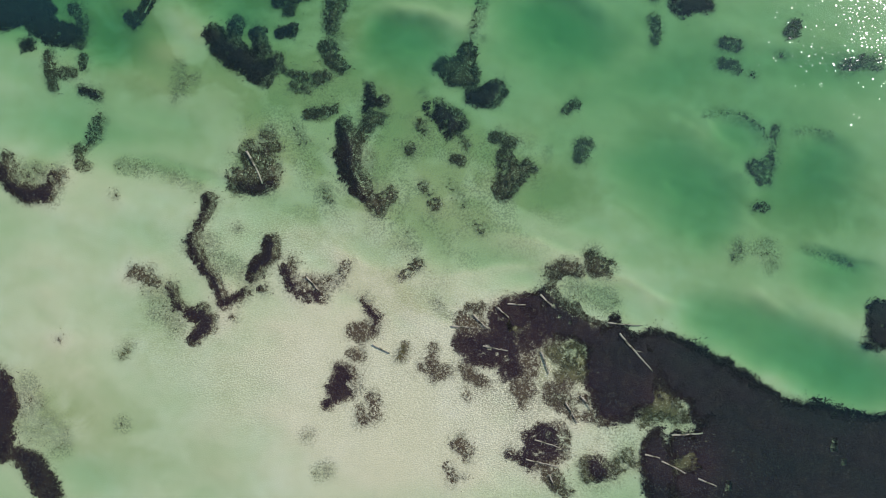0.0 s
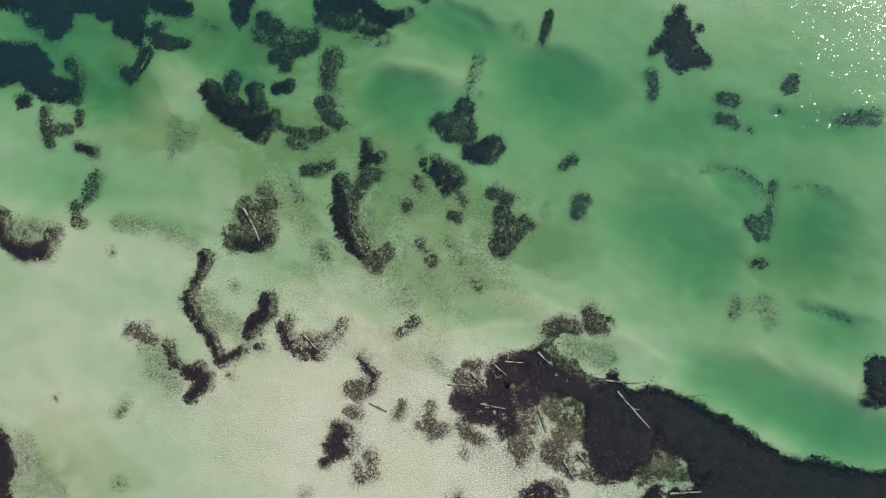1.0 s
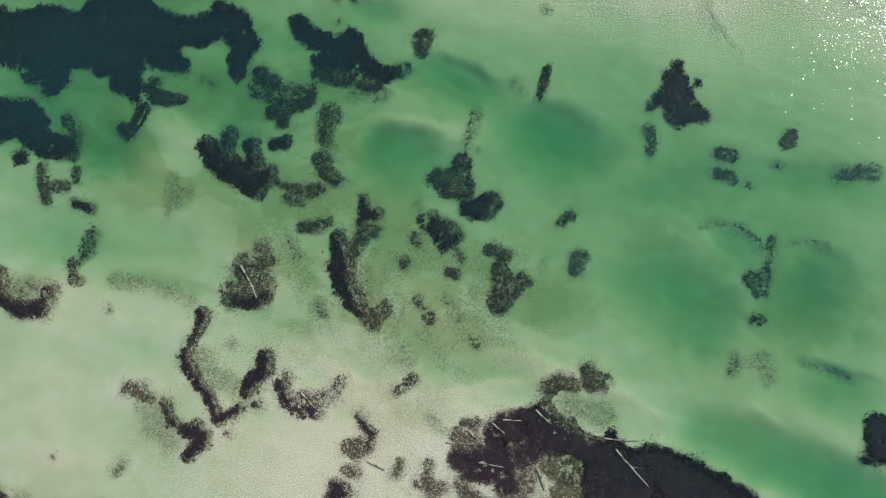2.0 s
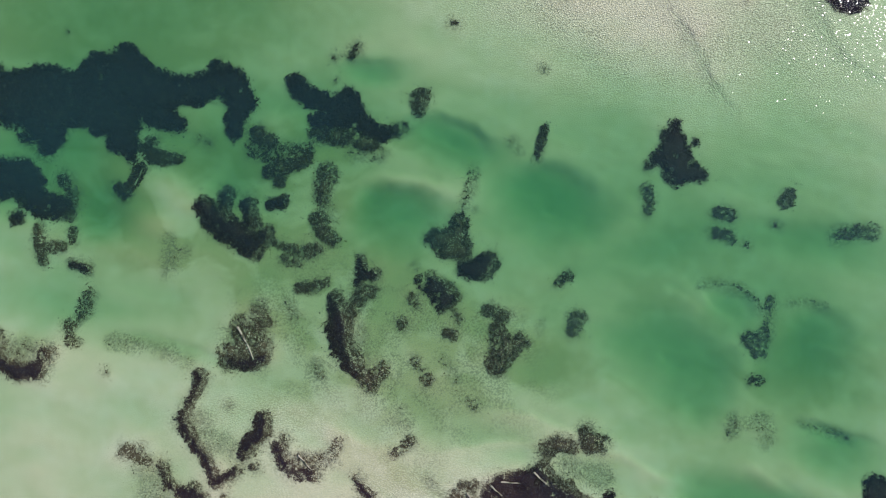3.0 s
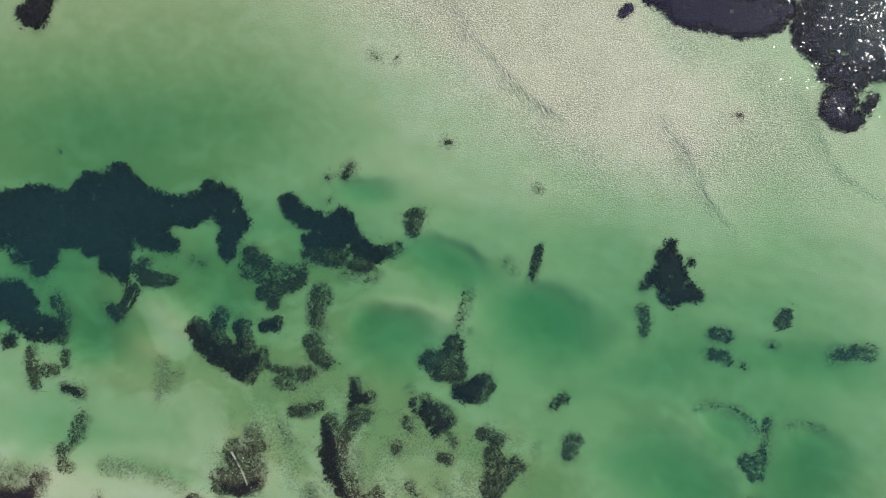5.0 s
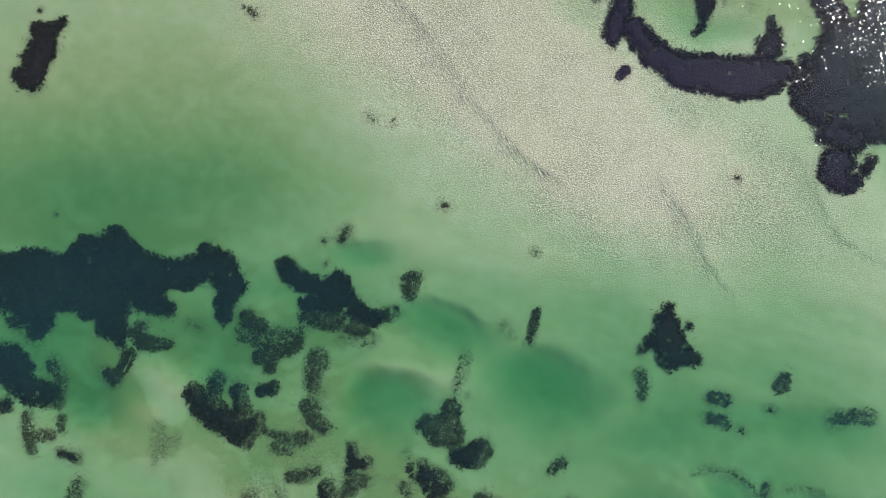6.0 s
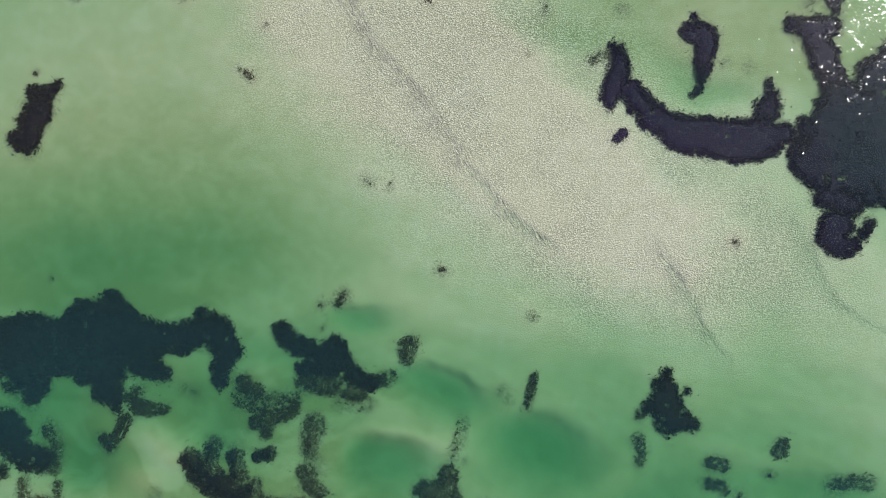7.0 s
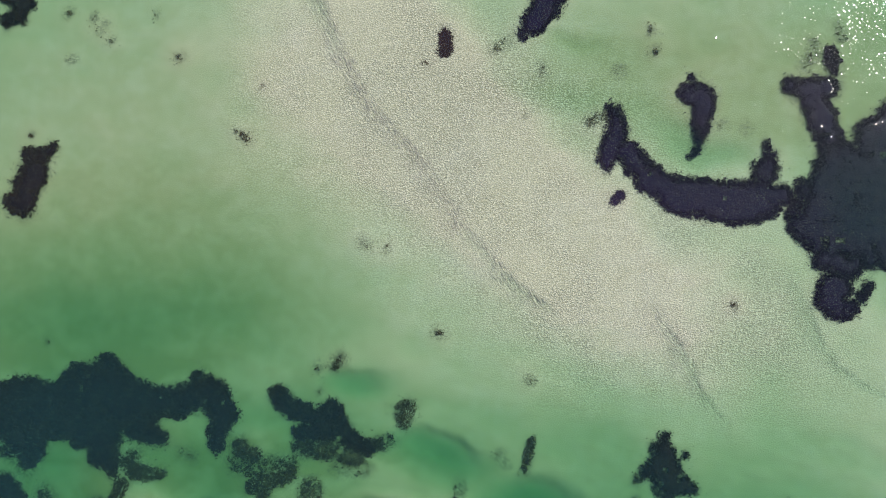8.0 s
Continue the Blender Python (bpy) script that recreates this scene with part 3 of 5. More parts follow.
weed_bed("dense dark brown weed bed on the lagoon sand", 0.92, DARK_WEED, [[(-17.3, 0.0, 0.75), (-16.7, -1.5, 0.81), (-14.9, -2.6, 0.68), (-13.5, -2.5, 0.68)]])
weed_bed("thin scattered dark weed on green-tinted sand", 0.67, CRUSTED_WEED, [[(-15.1, -1.0, 0.56), (-13.5, -1.4, 0.74), (-11.5, -0.6, 0.56), (-11.0, 0.8, 0.50)], [(-16.8, 1.0, 0.44)]])
weed_bed("dense dark brown weed bed on the lagoon sand", 0.9, DARK_WEED, [[(-8.8, -2.6, 0.31), (-8.2, -3.6, 0.44), (-7.2, -4.6, 0.50), (-7.4, -6.0, 0.44)]])
weed_bed("ragged dark brown weed clump with sandy gaps", 0.84, CRUSTED_WEED, [[(-9.7, -6.2, 0.81), (-8.3, -6.0, 0.94), (-8.8, -7.0, 0.56)]])
weed_bed("ragged dark brown weed clump with sandy gaps", 0.8, CRUSTED_WEED, [[(-9.8, -8.5, 0.44), (-8.9, -8.8, 0.69)]])
weed_bed("dense dark brown weed bed on the lagoon sand", 0.9, DARK_WEED, [[(-10.9, -10.1, 0.56), (-10.1, -11.1, 1.25), (-10.9, -12.6, 1.37)], [(-9.3, -12.5, 0.94)], [(-11.5, -13.7, 0.56), (-12.2, -14.3, 0.37)]])
weed_bed("ragged dark brown weed clump with sandy gaps", 0.75, CRUSTED_WEED, [[(-7.2, -13.4, 0.74), (-6.8, -15.0, 0.55), (-8.2, -15.7, 0.55), (-8.4, -14.5, 0.43)]])
weed_bed("small lone olive weed tuft on bare sand", 0.9, OLIVE_WEED, [[(-4.4, -8.7, 0.43), (-4.0, -7.5, 0.43)]])
weed_bed("ragged dark brown weed clump with sandy gaps", 0.8, CRUSTED_WEED, [[(-0.9, -7.2, 0.31), (-1.0, -8.8, 0.62), (-0.6, -10.1, 0.92), (0.6, -9.9, 0.68), (-2.0, -9.6, 0.55)]])
weed_bed("ragged dark brown weed clump with sandy gaps", 0.85, CRUSTED_WEED, [[(2.5, -9.5, 0.55), (3.6, -10.3, 0.74), (4.8, -11.0, 0.55)]])
weed_bed("ragged dark brown weed clump with sandy gaps", 0.85, CRUSTED_WEED, [[(8.5, -11.3, 0.86), (9.6, -11.3, 0.74), (9.0, -12.7, 0.49)]])
weed_bed("small lone dark weed tuft on bare sand", 0.62, CRUSTED_WEED, [[(2.9, -12.0, 0.37), (3.1, -12.8, 0.31)]])
weed_bed("dense dark brown weed bed on the lagoon sand", 1, DARK_WEED, [[(2.7, -6.6, 1.35), (4.9, -7.1, 1.72), (7.5, -6.6, 2.21), (8.2, -8.7, 1.84)], [(6.4, -4.2, 1.48), (9.1, -3.4, 1.73)], [(3.3, -8.2, 0.62)]])
weed_bed("dense dark brown weed bed on the lagoon sand", 1, DARK_WEED, [[(9.4, -2.5, 1.48), (11.3, -0.8, 0.86), (12.2, -3.2, 1.97), (14.4, -4.0, 1.60), (16.3, -4.8, 1.35)], [(6.9, -2.3, 0.56), (8.4, -1.9, 0.62)], [(10.8, -5.5, 1.54)]])
weed_bed("ragged dark brown weed clump with sandy gaps", 0.82, CRUSTED_WEED, [[(2.1, -4.2, 0.74), (4.0, -4.7, 0.62)], [(3.9, -3.0, 0.62), (2.7, -2.9, 0.43)]])
weed_bed("dense dark brown weed bed on the lagoon sand", 1.15, DARK_WEED, [[(18.7, -3.6, 0.55)], [(18.5, -5.9, 2.33), (18.0, -9.0, 2.57), (19.1, -11.7, 2.81)], [(21.3, -7.6, 2.76), (21.4, -10.6, 2.14)]], [(23.8, -5.5, 0.37), (24.4, -6.1, 0.43), (24.9, -6.5, 0.31)], sunny=None)
weed_bed("very large dense dark weed bed in deeper water", 1.2, DARK_WEED, [[(23.1, -5.8, 1.84), (26.6, -7.9, 2.94), (30.3, -10.4, 3.17), (34.7, -13.1, 3.41), (39.0, -15.0, 4.13), (43.9, -16.2, 4.36), (50.3, -17.0, 5.14)], [(31.5, -16.6, 4.25), (32.3, -22.0, 5.45), (40.7, -21.4, 6.04), (49.2, -22.7, 7.23)], [(29.1, -10.8, 3.05), (28.3, -12.6, 1.22)]], sunny=None)
weed_bed("dense dark brown weed bed on the lagoon sand", 1.15, DARK_WEED, [[(23.6, -16.2, 1.34), (23.9, -19.2, 1.46), (24.4, -22.5, 1.45)], [(26.0, -16.1, 1.22), (28.7, -16.8, 1.09)], [(27.3, -20.5, 1.52)]], sunny=None)
weed_bed("speckled olive weed clump with much bare sand", 0.78, OLIVE_WEED, [[(22.8, -13.3, 1.22), (24.2, -11.9, 1.59), (25.8, -13.1, 0.98)], [(26.1, -18.7, 0.85), (27.5, -17.7, 1.22), (29.1, -18.6, 0.73)], [(29.0, -15.6, 0.85)], [(27.1, -21.4, 0.85)]])
weed_bed("speckled olive weed clump with much bare sand", 0.78, OLIVE_WEED, [[(11.8, -7.2, 0.74), (13.7, -7.7, 1.72), (14.7, -8.9, 1.35), (13.5, -9.6, 1.23)], [(7.0, -4.3, 0.86), (8.0, -5.3, 0.74)]])
weed_bed("ragged dark brown weed clump with sandy gaps", 0.85, CRUSTED_WEED, [[(12.3, -11.5, 1.10), (13.6, -12.6, 0.86), (14.6, -13.7, 0.49)], [(13.5, -10.5, 0.74)]])
weed_bed("ragged dark brown weed clump with sandy gaps", 0.8, CRUSTED_WEED, [[(16.1, -13.7, 0.61), (18.0, -14.2, 0.49)], [(15.4, -11.9, 0.49)]])
weed_bed("dense dark brown weed bed on the lagoon sand", 0.9, DARK_WEED, [[(10.4, -16.4, 1.10), (12.8, -15.7, 1.10), (13.0, -17.5, 1.22), (10.8, -17.9, 1.34)], [(8.1, -18.2, 0.61), (9.5, -18.8, 0.55)], [(10.6, -19.2, 0.73)]])
weed_bed("ragged dark brown weed clump with sandy gaps", 0.85, CRUSTED_WEED, [[(12.2, -19.7, 0.97), (13.1, -20.9, 0.73), (14.2, -22.0, 0.49)]])
weed_bed("dense dark brown weed bed on the lagoon sand", 0.9, DARK_WEED, [[(17.7, -19.2, 1.22), (18.5, -19.5, 0.97)]])
weed_bed("speckled olive weed clump with much bare sand", 0.68, OLIVE_WEED, [[(16.1, -18.7, 0.73), (16.4, -20.0, 0.73)], [(19.7, -18.7, 0.97), (20.6, -17.8, 0.73), (21.5, -18.4, 0.61)]])
weed_bed("ragged dark brown weed clump with sandy gaps", 0.85, CRUSTED_WEED, [[(2.2, -17.7, 0.61), (3.4, -18.3, 0.61), (2.6, -17.0, 0.37)], [(3.4, -19.0, 0.31)]])
weed_bed("ragged dark brown weed clump with sandy gaps", 0.77, CRUSTED_WEED, [[(1.4, -19.9, 0.43), (2.1, -21.2, 0.49), (3.0, -21.1, 0.30)]])
weed_bed("ragged dark brown weed clump with sandy gaps", 0.8, CRUSTED_WEED, [[(11.6, 1.3, 0.74), (12.9, 2.0, 0.87), (14.2, 1.8, 0.74)]])
weed_bed("ragged dark brown weed clump with sandy gaps", 0.80, CRUSTED_WEED, [[(15.8, 3.6, 0.74), (17.1, 2.1, 0.86), (16.2, 2.5, 0.99), (17.8, 2.8, 0.49)]])
weed_bed("sparse olive algae tufts thinly spread over pale sand", 0.3, OLIVE_WEED, [[(13.6, -0.1, 0.74), (15.5, -0.6, 0.99), (17.7, -1.1, 1.11)]])
weed_bed("dense dark brown weed bed on the lagoon sand", 1.15, DARK_WEED, [[(-48.1, -14.0, 1.49), (-47.6, -17.3, 1.98), (-47.9, -21.0, 1.60)]], sunny=None)
weed_bed("dense dark brown weed bed on the lagoon sand", 1.15, DARK_WEED, [[(-44.9, -21.7, 0.86), (-43.6, -22.4, 1.11), (-42.4, -24.2, 1.23), (-41.2, -25.5, 0.92), (-40.4, -27.1, 0.92)]], sunny=None)
weed_bed("sparse olive algae tufts thinly spread over pale sand", 0.2, OLIVE_WEED, [[(-44.9, -14.7, 1.24), (-43.6, -18.3, 1.85), (-40.7, -19.6, 1.36)]])
weed_bed("small lone olive weed tuft on bare sand", 0.6, OLIVE_WEED, [[(-34.6, -10.3, 0.37), (-34.0, -9.4, 0.25)]])
weed_bed("small lone olive weed tuft on bare sand", 0.3, OLIVE_WEED, [[(-12.5, -21.6, 0.43), (-11.4, -21.2, 0.49)]])
weed_bed("small lone olive weed tuft on bare sand", 0.4, OLIVE_WEED, [[(-13.9, -17.7, 0.37)]])
weed_bed("small lone olive weed tuft on bare sand", 0.4, OLIVE_WEED, [[(-0.9, -2.8, 0.56), (-0.1, -3.3, 0.43)]])
weed_bed("ragged dark brown weed clump with sandy gaps", 0.88, DARK_WEED, [[(47.6, -0.9, 1.47), (47.0, -3.6, 1.10), (48.8, -2.9, 1.71)], [(46.3, -4.2, 0.49)]], sunny=None)
weed_bed("soft grey weed clump in green water, water haze in its colour", 0.8, HAZED_WEED, [[(29.5, 28.3, 0.69), (30.8, 28.1, 0.56)]])
weed_bed("soft grey weed clump in green water, water haze in its colour", 0.78, HAZED_WEED, [[(29.3, 25.9, 0.50), (30.5, 25.9, 0.56), (31.0, 25.4, 0.38)]])
weed_bed("small lone dark weed tuft on bare sand", 0.62, CRUSTED_WEED, [[(32.6, 24.8, 0.31)]])
weed_bed("soft grey weed clump in green water, water haze in its colour", 0.8, HAZED_WEED, [[(37.2, 30.7, 0.63), (36.7, 29.8, 0.75)]])
weed_bed("soft grey weed clump in green water, water haze in its colour", 0.68, HAZED_WEED, [[(21.5, 30.5, 0.57), (21.8, 29.1, 0.57), (21.6, 28.0, 0.38)]])
weed_bed("soft grey weed clump in green water, water haze in its colour", 0.74, HAZED_WEED, [[(33.6, 14.4, 0.99), (34.4, 13.5, 0.87), (34.9, 15.4, 0.50)]])
weed_bed("small lone dark weed tuft on bare sand", 0.67, CRUSTED_WEED, [[(33.6, 10.0, 0.50), (34.5, 10.0, 0.43)]])
weed_bed("soft grey weed clump in green water, water haze in its colour", 0.6, HAZED_WEED, [[(42.8, 26.5, 0.62), (44.9, 27.2, 0.75), (46.5, 27.0, 0.75)]])
weed_bed("faint weed thinly spread over green sand, water haze in its colour", 0.5, HAZED_WEED, [[(31.7, 6.1, 0.43), (31.6, 4.4, 0.49)]])
weed_bed("sparse olive algae tufts thinly spread over pale sand", 0.2, OLIVE_WEED, [[(34.7, 5.5, 1.11), (35.3, 4.0, 0.86)]])
weed_bed("sparse olive algae tufts thinly spread over pale sand", 0.25, OLIVE_WEED, [[(-31.0, 21.8, 0.51), (-30.5, 20.2, 0.63), (-31.2, 18.2, 0.44)], [(-29.6, 20.6, 0.57)]])
weed_bed("small lone olive weed tuft on bare sand", 0.45, OLIVE_WEED, [[(-31.0, 20.2, 0.44), (-31.2, 18.2, 0.38)]])
weed_bed("small lone olive weed tuft on bare sand", 0.25, OLIVE_WEED, [[(10.4, 15.0, 0.37), (10.3, 14.0, 0.31)]])
weed_bed("small lone dark weed tuft on bare sand", 0.4, CRUSTED_WEED, [[(-3.9, 20.4, 0.57)]])
weed_bed("sparse olive algae tufts thinly spread over pale sand", 0.2, OLIVE_WEED, [[(-36.9, 10.4, 0.50), (-33.7, 10.3, 0.38), (-31.2, 9.8, 0.38), (-28.0, 8.9, 0.38)]])
weed_bed("dense dark brown weed bed on the lagoon sand", 1.15, DARK_WEED, [[(-52.6, 37.0, 2.83), (-49.2, 37.0, 3.06), (-46.1, 37.1, 3.26), (-43.1, 37.4, 2.93)], [(-45.9, 34.2, 1.53), (-45.7, 32.0, 0.60)], [(-50.3, 34.7, 1.00)]], sunny=None)
weed_bed("dense dark brown weed bed on the lagoon sand", 1.15, DARK_WEED, [[(-41.1, 38.6, 2.83), (-39.7, 39.7, 2.93), (-37.9, 40.6, 2.60), (-36.4, 38.7, 2.60), (-33.6, 38.4, 2.00), (-31.0, 38.9, 1.53), (-28.3, 39.6, 1.53), (-25.8, 39.7, 1.73), (-24.5, 38.1, 1.27), (-24.8, 36.2, 0.93), (-25.0, 34.5, 0.40)], [(-27.9, 41.7, 0.33)]], sunny=None)
weed_bed("dense dark brown weed bed on the lagoon sand", 1.15, DARK_WEED, [[(-39.9, 36.2, 2.33), (-37.8, 35.3, 2.33), (-37.3, 32.6, 1.40), (-36.3, 31.0, 0.60)], [(-34.1, 36.0, 1.50), (-31.5, 35.0, 0.67)]], sunny=None)
weed_bed("dense dark brown weed bed on the lagoon sand", 0.92, DARK_WEED, [[(-48.0, 33.3, 1.27), (-45.8, 33.1, 1.27), (-46.2, 31.2, 0.83)]])
weed_bed("ragged dark brown weed clump with sandy gaps", 0.82, CRUSTED_WEED, [[(-34.9, 32.1, 0.57), (-33.8, 31.2, 0.82), (-32.3, 30.9, 0.70), (-30.9, 31.1, 0.38)], [(-34.2, 32.9, 0.51)]])
weed_bed("ragged dark brown weed clump with sandy gaps", 0.85, CRUSTED_WEED, [[(-35.3, 29.6, 0.70), (-35.9, 28.1, 0.51), (-36.9, 26.8, 0.57), (-37.7, 27.6, 0.44)]])
weed_bed("ragged dark brown weed clump with sandy gaps", 0.8, CRUSTED_WEED, [[(-22.3, 34.3, 0.95), (-21.0, 33.7, 0.88)], [(-19.5, 30.6, 1.13), (-20.5, 30.1, 0.76), (-16.7, 31.7, 0.76), (-18.3, 31.0, 0.88)], [(-19.6, 29.2, 0.69)]])
weed_bed("thin scattered dark weed on green-tinted sand", 0.62, CRUSTED_WEED, [[(-22.6, 32.6, 0.88), (-20.3, 32.3, 1.14), (-17.8, 32.6, 1.14), (-16.5, 32.9, 0.63)]])
weed_bed("dense dark brown weed bed on the lagoon sand", 1.15, DARK_WEED, [[(-18.2, 40.1, 1.08), (-16.9, 38.9, 0.89), (-14.2, 37.9, 1.01), (-12.3, 38.8, 1.08), (-11.0, 37.0, 0.88), (-9.8, 35.6, 1.01), (-8.2, 35.0, 0.76)], [(-15.5, 36.4, 0.88), (-12.9, 36.5, 1.01)]], sunny=None)
weed_bed("ragged dark brown weed clump with sandy gaps", 0.82, CRUSTED_WEED, [[(-15.4, 34.7, 0.95), (-12.1, 34.5, 0.95), (-9.6, 34.0, 0.88)], [(-7.0, 35.5, 0.69), (-5.9, 36.0, 0.57)]])
weed_bed("thin scattered dark weed on green-tinted sand", 0.35, CRUSTED_WEED, [[(-11.4, 32.6, 0.88), (-8.2, 32.8, 0.75)], [(-28.7, 33.4, 0.51), (-27.9, 33.1, 0.51)]])
weed_bed("ragged dark brown weed clump with sandy gaps", 0.85, CRUSTED_WEED, [[(-4.5, 39.0, 0.95), (-3.8, 40.1, 0.57), (-4.4, 37.8, 0.63)]])
weed_bed("small lone dark weed tuft on bare sand", 0.8, CRUSTED_WEED, [[(-11.7, 44.8, 0.38), (-12.3, 43.6, 0.38)]])
weed_bed("small lone dark weed tuft on bare sand", 0.72, CRUSTED_WEED, [[(-14.2, 43.4, 0.25)]])
weed_bed("small lone dark weed tuft on bare sand", 0.82, CRUSTED_WEED, [[(9.8, 36.7, 0.38), (9.5, 35.3, 0.44), (9.3, 33.4, 0.31)]])
weed_bed("small lone dark weed tuft on bare sand", 0.35, CRUSTED_WEED, [[(6.4, 35.0, 0.50), (6.9, 34.1, 0.50)]])
weed_bed("dense dark brown weed bed on the lagoon sand", 0.87, DARK_WEED, [[(24.3, 37.6, 0.50), (24.1, 36.2, 1.19), (24.3, 34.4, 1.81), (24.7, 32.8, 1.62)], [(26.4, 32.6, 1.06), (27.7, 32.2, 0.56)], [(22.5, 33.8, 0.75)], [(26.7, 36.0, 0.25)], [(23.1, 36.6, 0.56)]], sunny=None)
weed_bed("small lone dark weed tuft on bare sand", 0.72, CRUSTED_WEED, [[(21.8, 33.4, 0.50), (21.4, 33.0, 0.37)]])
weed_bed("sparse olive algae tufts thinly spread over pale sand", 0.3, OLIVE_WEED, [[(-13.9, 26.8, 0.88), (-13.5, 25.3, 0.75)]])
weed_bed("dense dark brown weed bed on the lagoon sand", 1.15, DARK_WEED, [[(-51.7, 84.6, 1.45), (-50.5, 83.3, 1.18), (-50.8, 82.2, 0.92), (-52.3, 81.1, 0.59)]], sunny=None)
weed_bed("dense dark brown weed bed on the lagoon sand", 1.15, DARK_WEED, [[(-47.9, 65.7, 0.97), (-46.6, 65.7, 0.78), (-45.8, 66.7, 0.39)], [(-47.5, 63.9, 1.55), (-48.4, 61.3, 1.42), (-48.2, 59.6, 0.77), (-49.9, 60.6, 0.90)]], sunny=None)
weed_bed("small lone dark weed tuft on bare sand", 0.8, CRUSTED_WEED, [[(-48.2, 68.1, 0.26)]])
weed_bed("dense dark brown weed bed on the lagoon sand", 1.15, DARK_WEED, [[(-1.7, 81.5, 0.71), (-1.7, 80.0, 0.71)]], sunny=None)
weed_bed("small lone olive weed tuft on bare sand", 0.6, OLIVE_WEED, [[(5.0, 81.1, 0.39), (4.1, 80.4, 0.32)]])
weed_bed("small lone olive weed tuft on bare sand", 0.65, OLIVE_WEED, [[(9.2, 78.3, 0.32), (9.2, 77.5, 0.38)]])
weed_bed("dense dark weed bed on the lagoon sand, sky reflection in its purple", 1.15, SKY_TINTED_WEED, [[(10.0, 87.0, 1.80), (9.2, 85.4, 1.48), (8.2, 83.5, 1.29), (7.1, 82.6, 0.64)]], sunny=None)
weed_bed("dense dark weed bed on the lagoon sand, sky reflection in its purple", 1.15, SKY_TINTED_WEED, [[(17.5, 73.3, 0.89), (17.8, 71.6, 1.21), (17.3, 69.1, 1.14), (16.8, 67.6, 0.70)], [(19.1, 68.8, 1.27), (21.4, 66.6, 1.51), (24.6, 64.5, 1.76), (28.1, 64.0, 2.01), (31.3, 64.0, 2.26), (34.1, 64.5, 2.07), (36.1, 65.1, 1.25)], [(34.8, 67.1, 1.26), (35.1, 69.3, 0.69), (34.8, 70.5, 0.32)]], sunny=None)
weed_bed("small lone dark weed tuft on bare sand", 0.62, CRUSTED_WEED, [[(16.2, 73.0, 0.57), (15.0, 72.4, 0.44)]])
weed_bed("small lone dark weed tuft on bare sand", 1.15, SKY_TINTED_WEED, [[(18.5, 64.2, 0.44), (17.9, 63.6, 0.38)]], sunny=None)
weed_bed("dense dark weed bed on the lagoon sand, sky reflection in its purple", 1.15, SKY_TINTED_WEED, [[(26.1, 76.1, 1.33), (27.5, 75.7, 1.33), (27.4, 73.9, 1.08), (27.3, 72.2, 0.82), (27.3, 70.9, 0.44), (27.0, 69.6, 0.16), (26.3, 68.9, 0.13)], [(26.2, 77.6, 0.38), (26.1, 78.1, 0.19)]], sunny=None)
weed_bed("dense dark weed bed on the lagoon sand, sky reflection in its purple", 1.15, SKY_TINTED_WEED, [[(37.3, 77.3, 0.95), (39.2, 77.0, 1.26), (41.4, 77.5, 1.26)], [(39.9, 75.5, 1.39), (40.9, 73.6, 1.51), (41.7, 72.0, 1.51)], [(42.0, 79.4, 0.70), (41.8, 81.4, 0.44)]], sunny=None)
weed_bed("thin scattered dark weed on green-tinted sand", 0.4, CRUSTED_WEED, [[(39.8, 82.9, 0.32), (39.8, 80.9, 0.57), (39.0, 79.7, 0.51)], [(43.0, 83.6, 0.76), (42.3, 85.0, 0.32)]])
weed_bed("very large dense dark weed bed in deeper water", 1.2, SKY_TINTED_WEED, [[(43.2, 68.9, 2.63), (42.3, 65.4, 3.00), (39.1, 62.0, 1.56), (41.7, 60.6, 2.37), (44.5, 61.3, 3.43)], [(39.3, 65.7, 0.94), (37.9, 63.1, 0.75)], [(46.6, 71.3, 2.39), (49.4, 73.6, 2.51), (48.2, 67.2, 4.38), (50.8, 62.3, 5.60)]], sunny=None)
weed_bed("dense dark weed bed on the lagoon sand, sky reflection in its purple", 1.15, SKY_TINTED_WEED, [[(41.7, 58.4, 1.62), (43.9, 57.5, 1.62)], [(42.3, 54.7, 1.86), (42.0, 53.4, 1.49), (43.6, 52.9, 1.24)], [(46.4, 58.6, 1.49)], [(46.1, 55.5, 0.50), (45.4, 54.2, 0.50)]], sunny=None)
weed_bed("small lone olive weed tuft on bare sand", 0.5, OLIVE_WEED, [[(-35.1, 82.6, 0.07)]])
weed_bed("small lone olive weed tuft on bare sand", 0.3, OLIVE_WEED, [[(29.6, 72.6, 0.25)], [(32.5, 72.4, 0.19)]])
weed_bed("small lone dark weed tuft on bare sand", 0.85, CRUSTED_WEED, [[(-24.2, 69.3, 0.32), (-23.4, 68.7, 0.22)], [(-24.9, 69.5, 0.16)]])
weed_bed("small lone dark weed tuft on bare sand", 0.8, CRUSTED_WEED, [[(-31.9, 77.8, 0.26)]])
weed_bed("small lone dark weed tuft on bare sand", 0.82, CRUSTED_WEED, [[(-45.0, 82.5, 0.20)]])
weed_bed("small lone dark weed tuft on bare sand", 0.82, CRUSTED_WEED, [[(31.3, 52.6, 0.22)]])
weed_bed("small lone dark weed tuft on bare sand", 0.72, CRUSTED_WEED, [[(-1.1, 48.0, 0.25), (-0.6, 47.9, 0.13)]])
weed_bed("small lone dark weed tuft on bare sand", 0.72, CRUSTED_WEED, [[(9.3, 43.2, 0.25)]])
weed_bed("small lone dark weed tuft on bare sand", 0.82, CRUSTED_WEED, [[(21.4, 83.3, 0.26)], [(22.0, 80.7, 0.26)]])
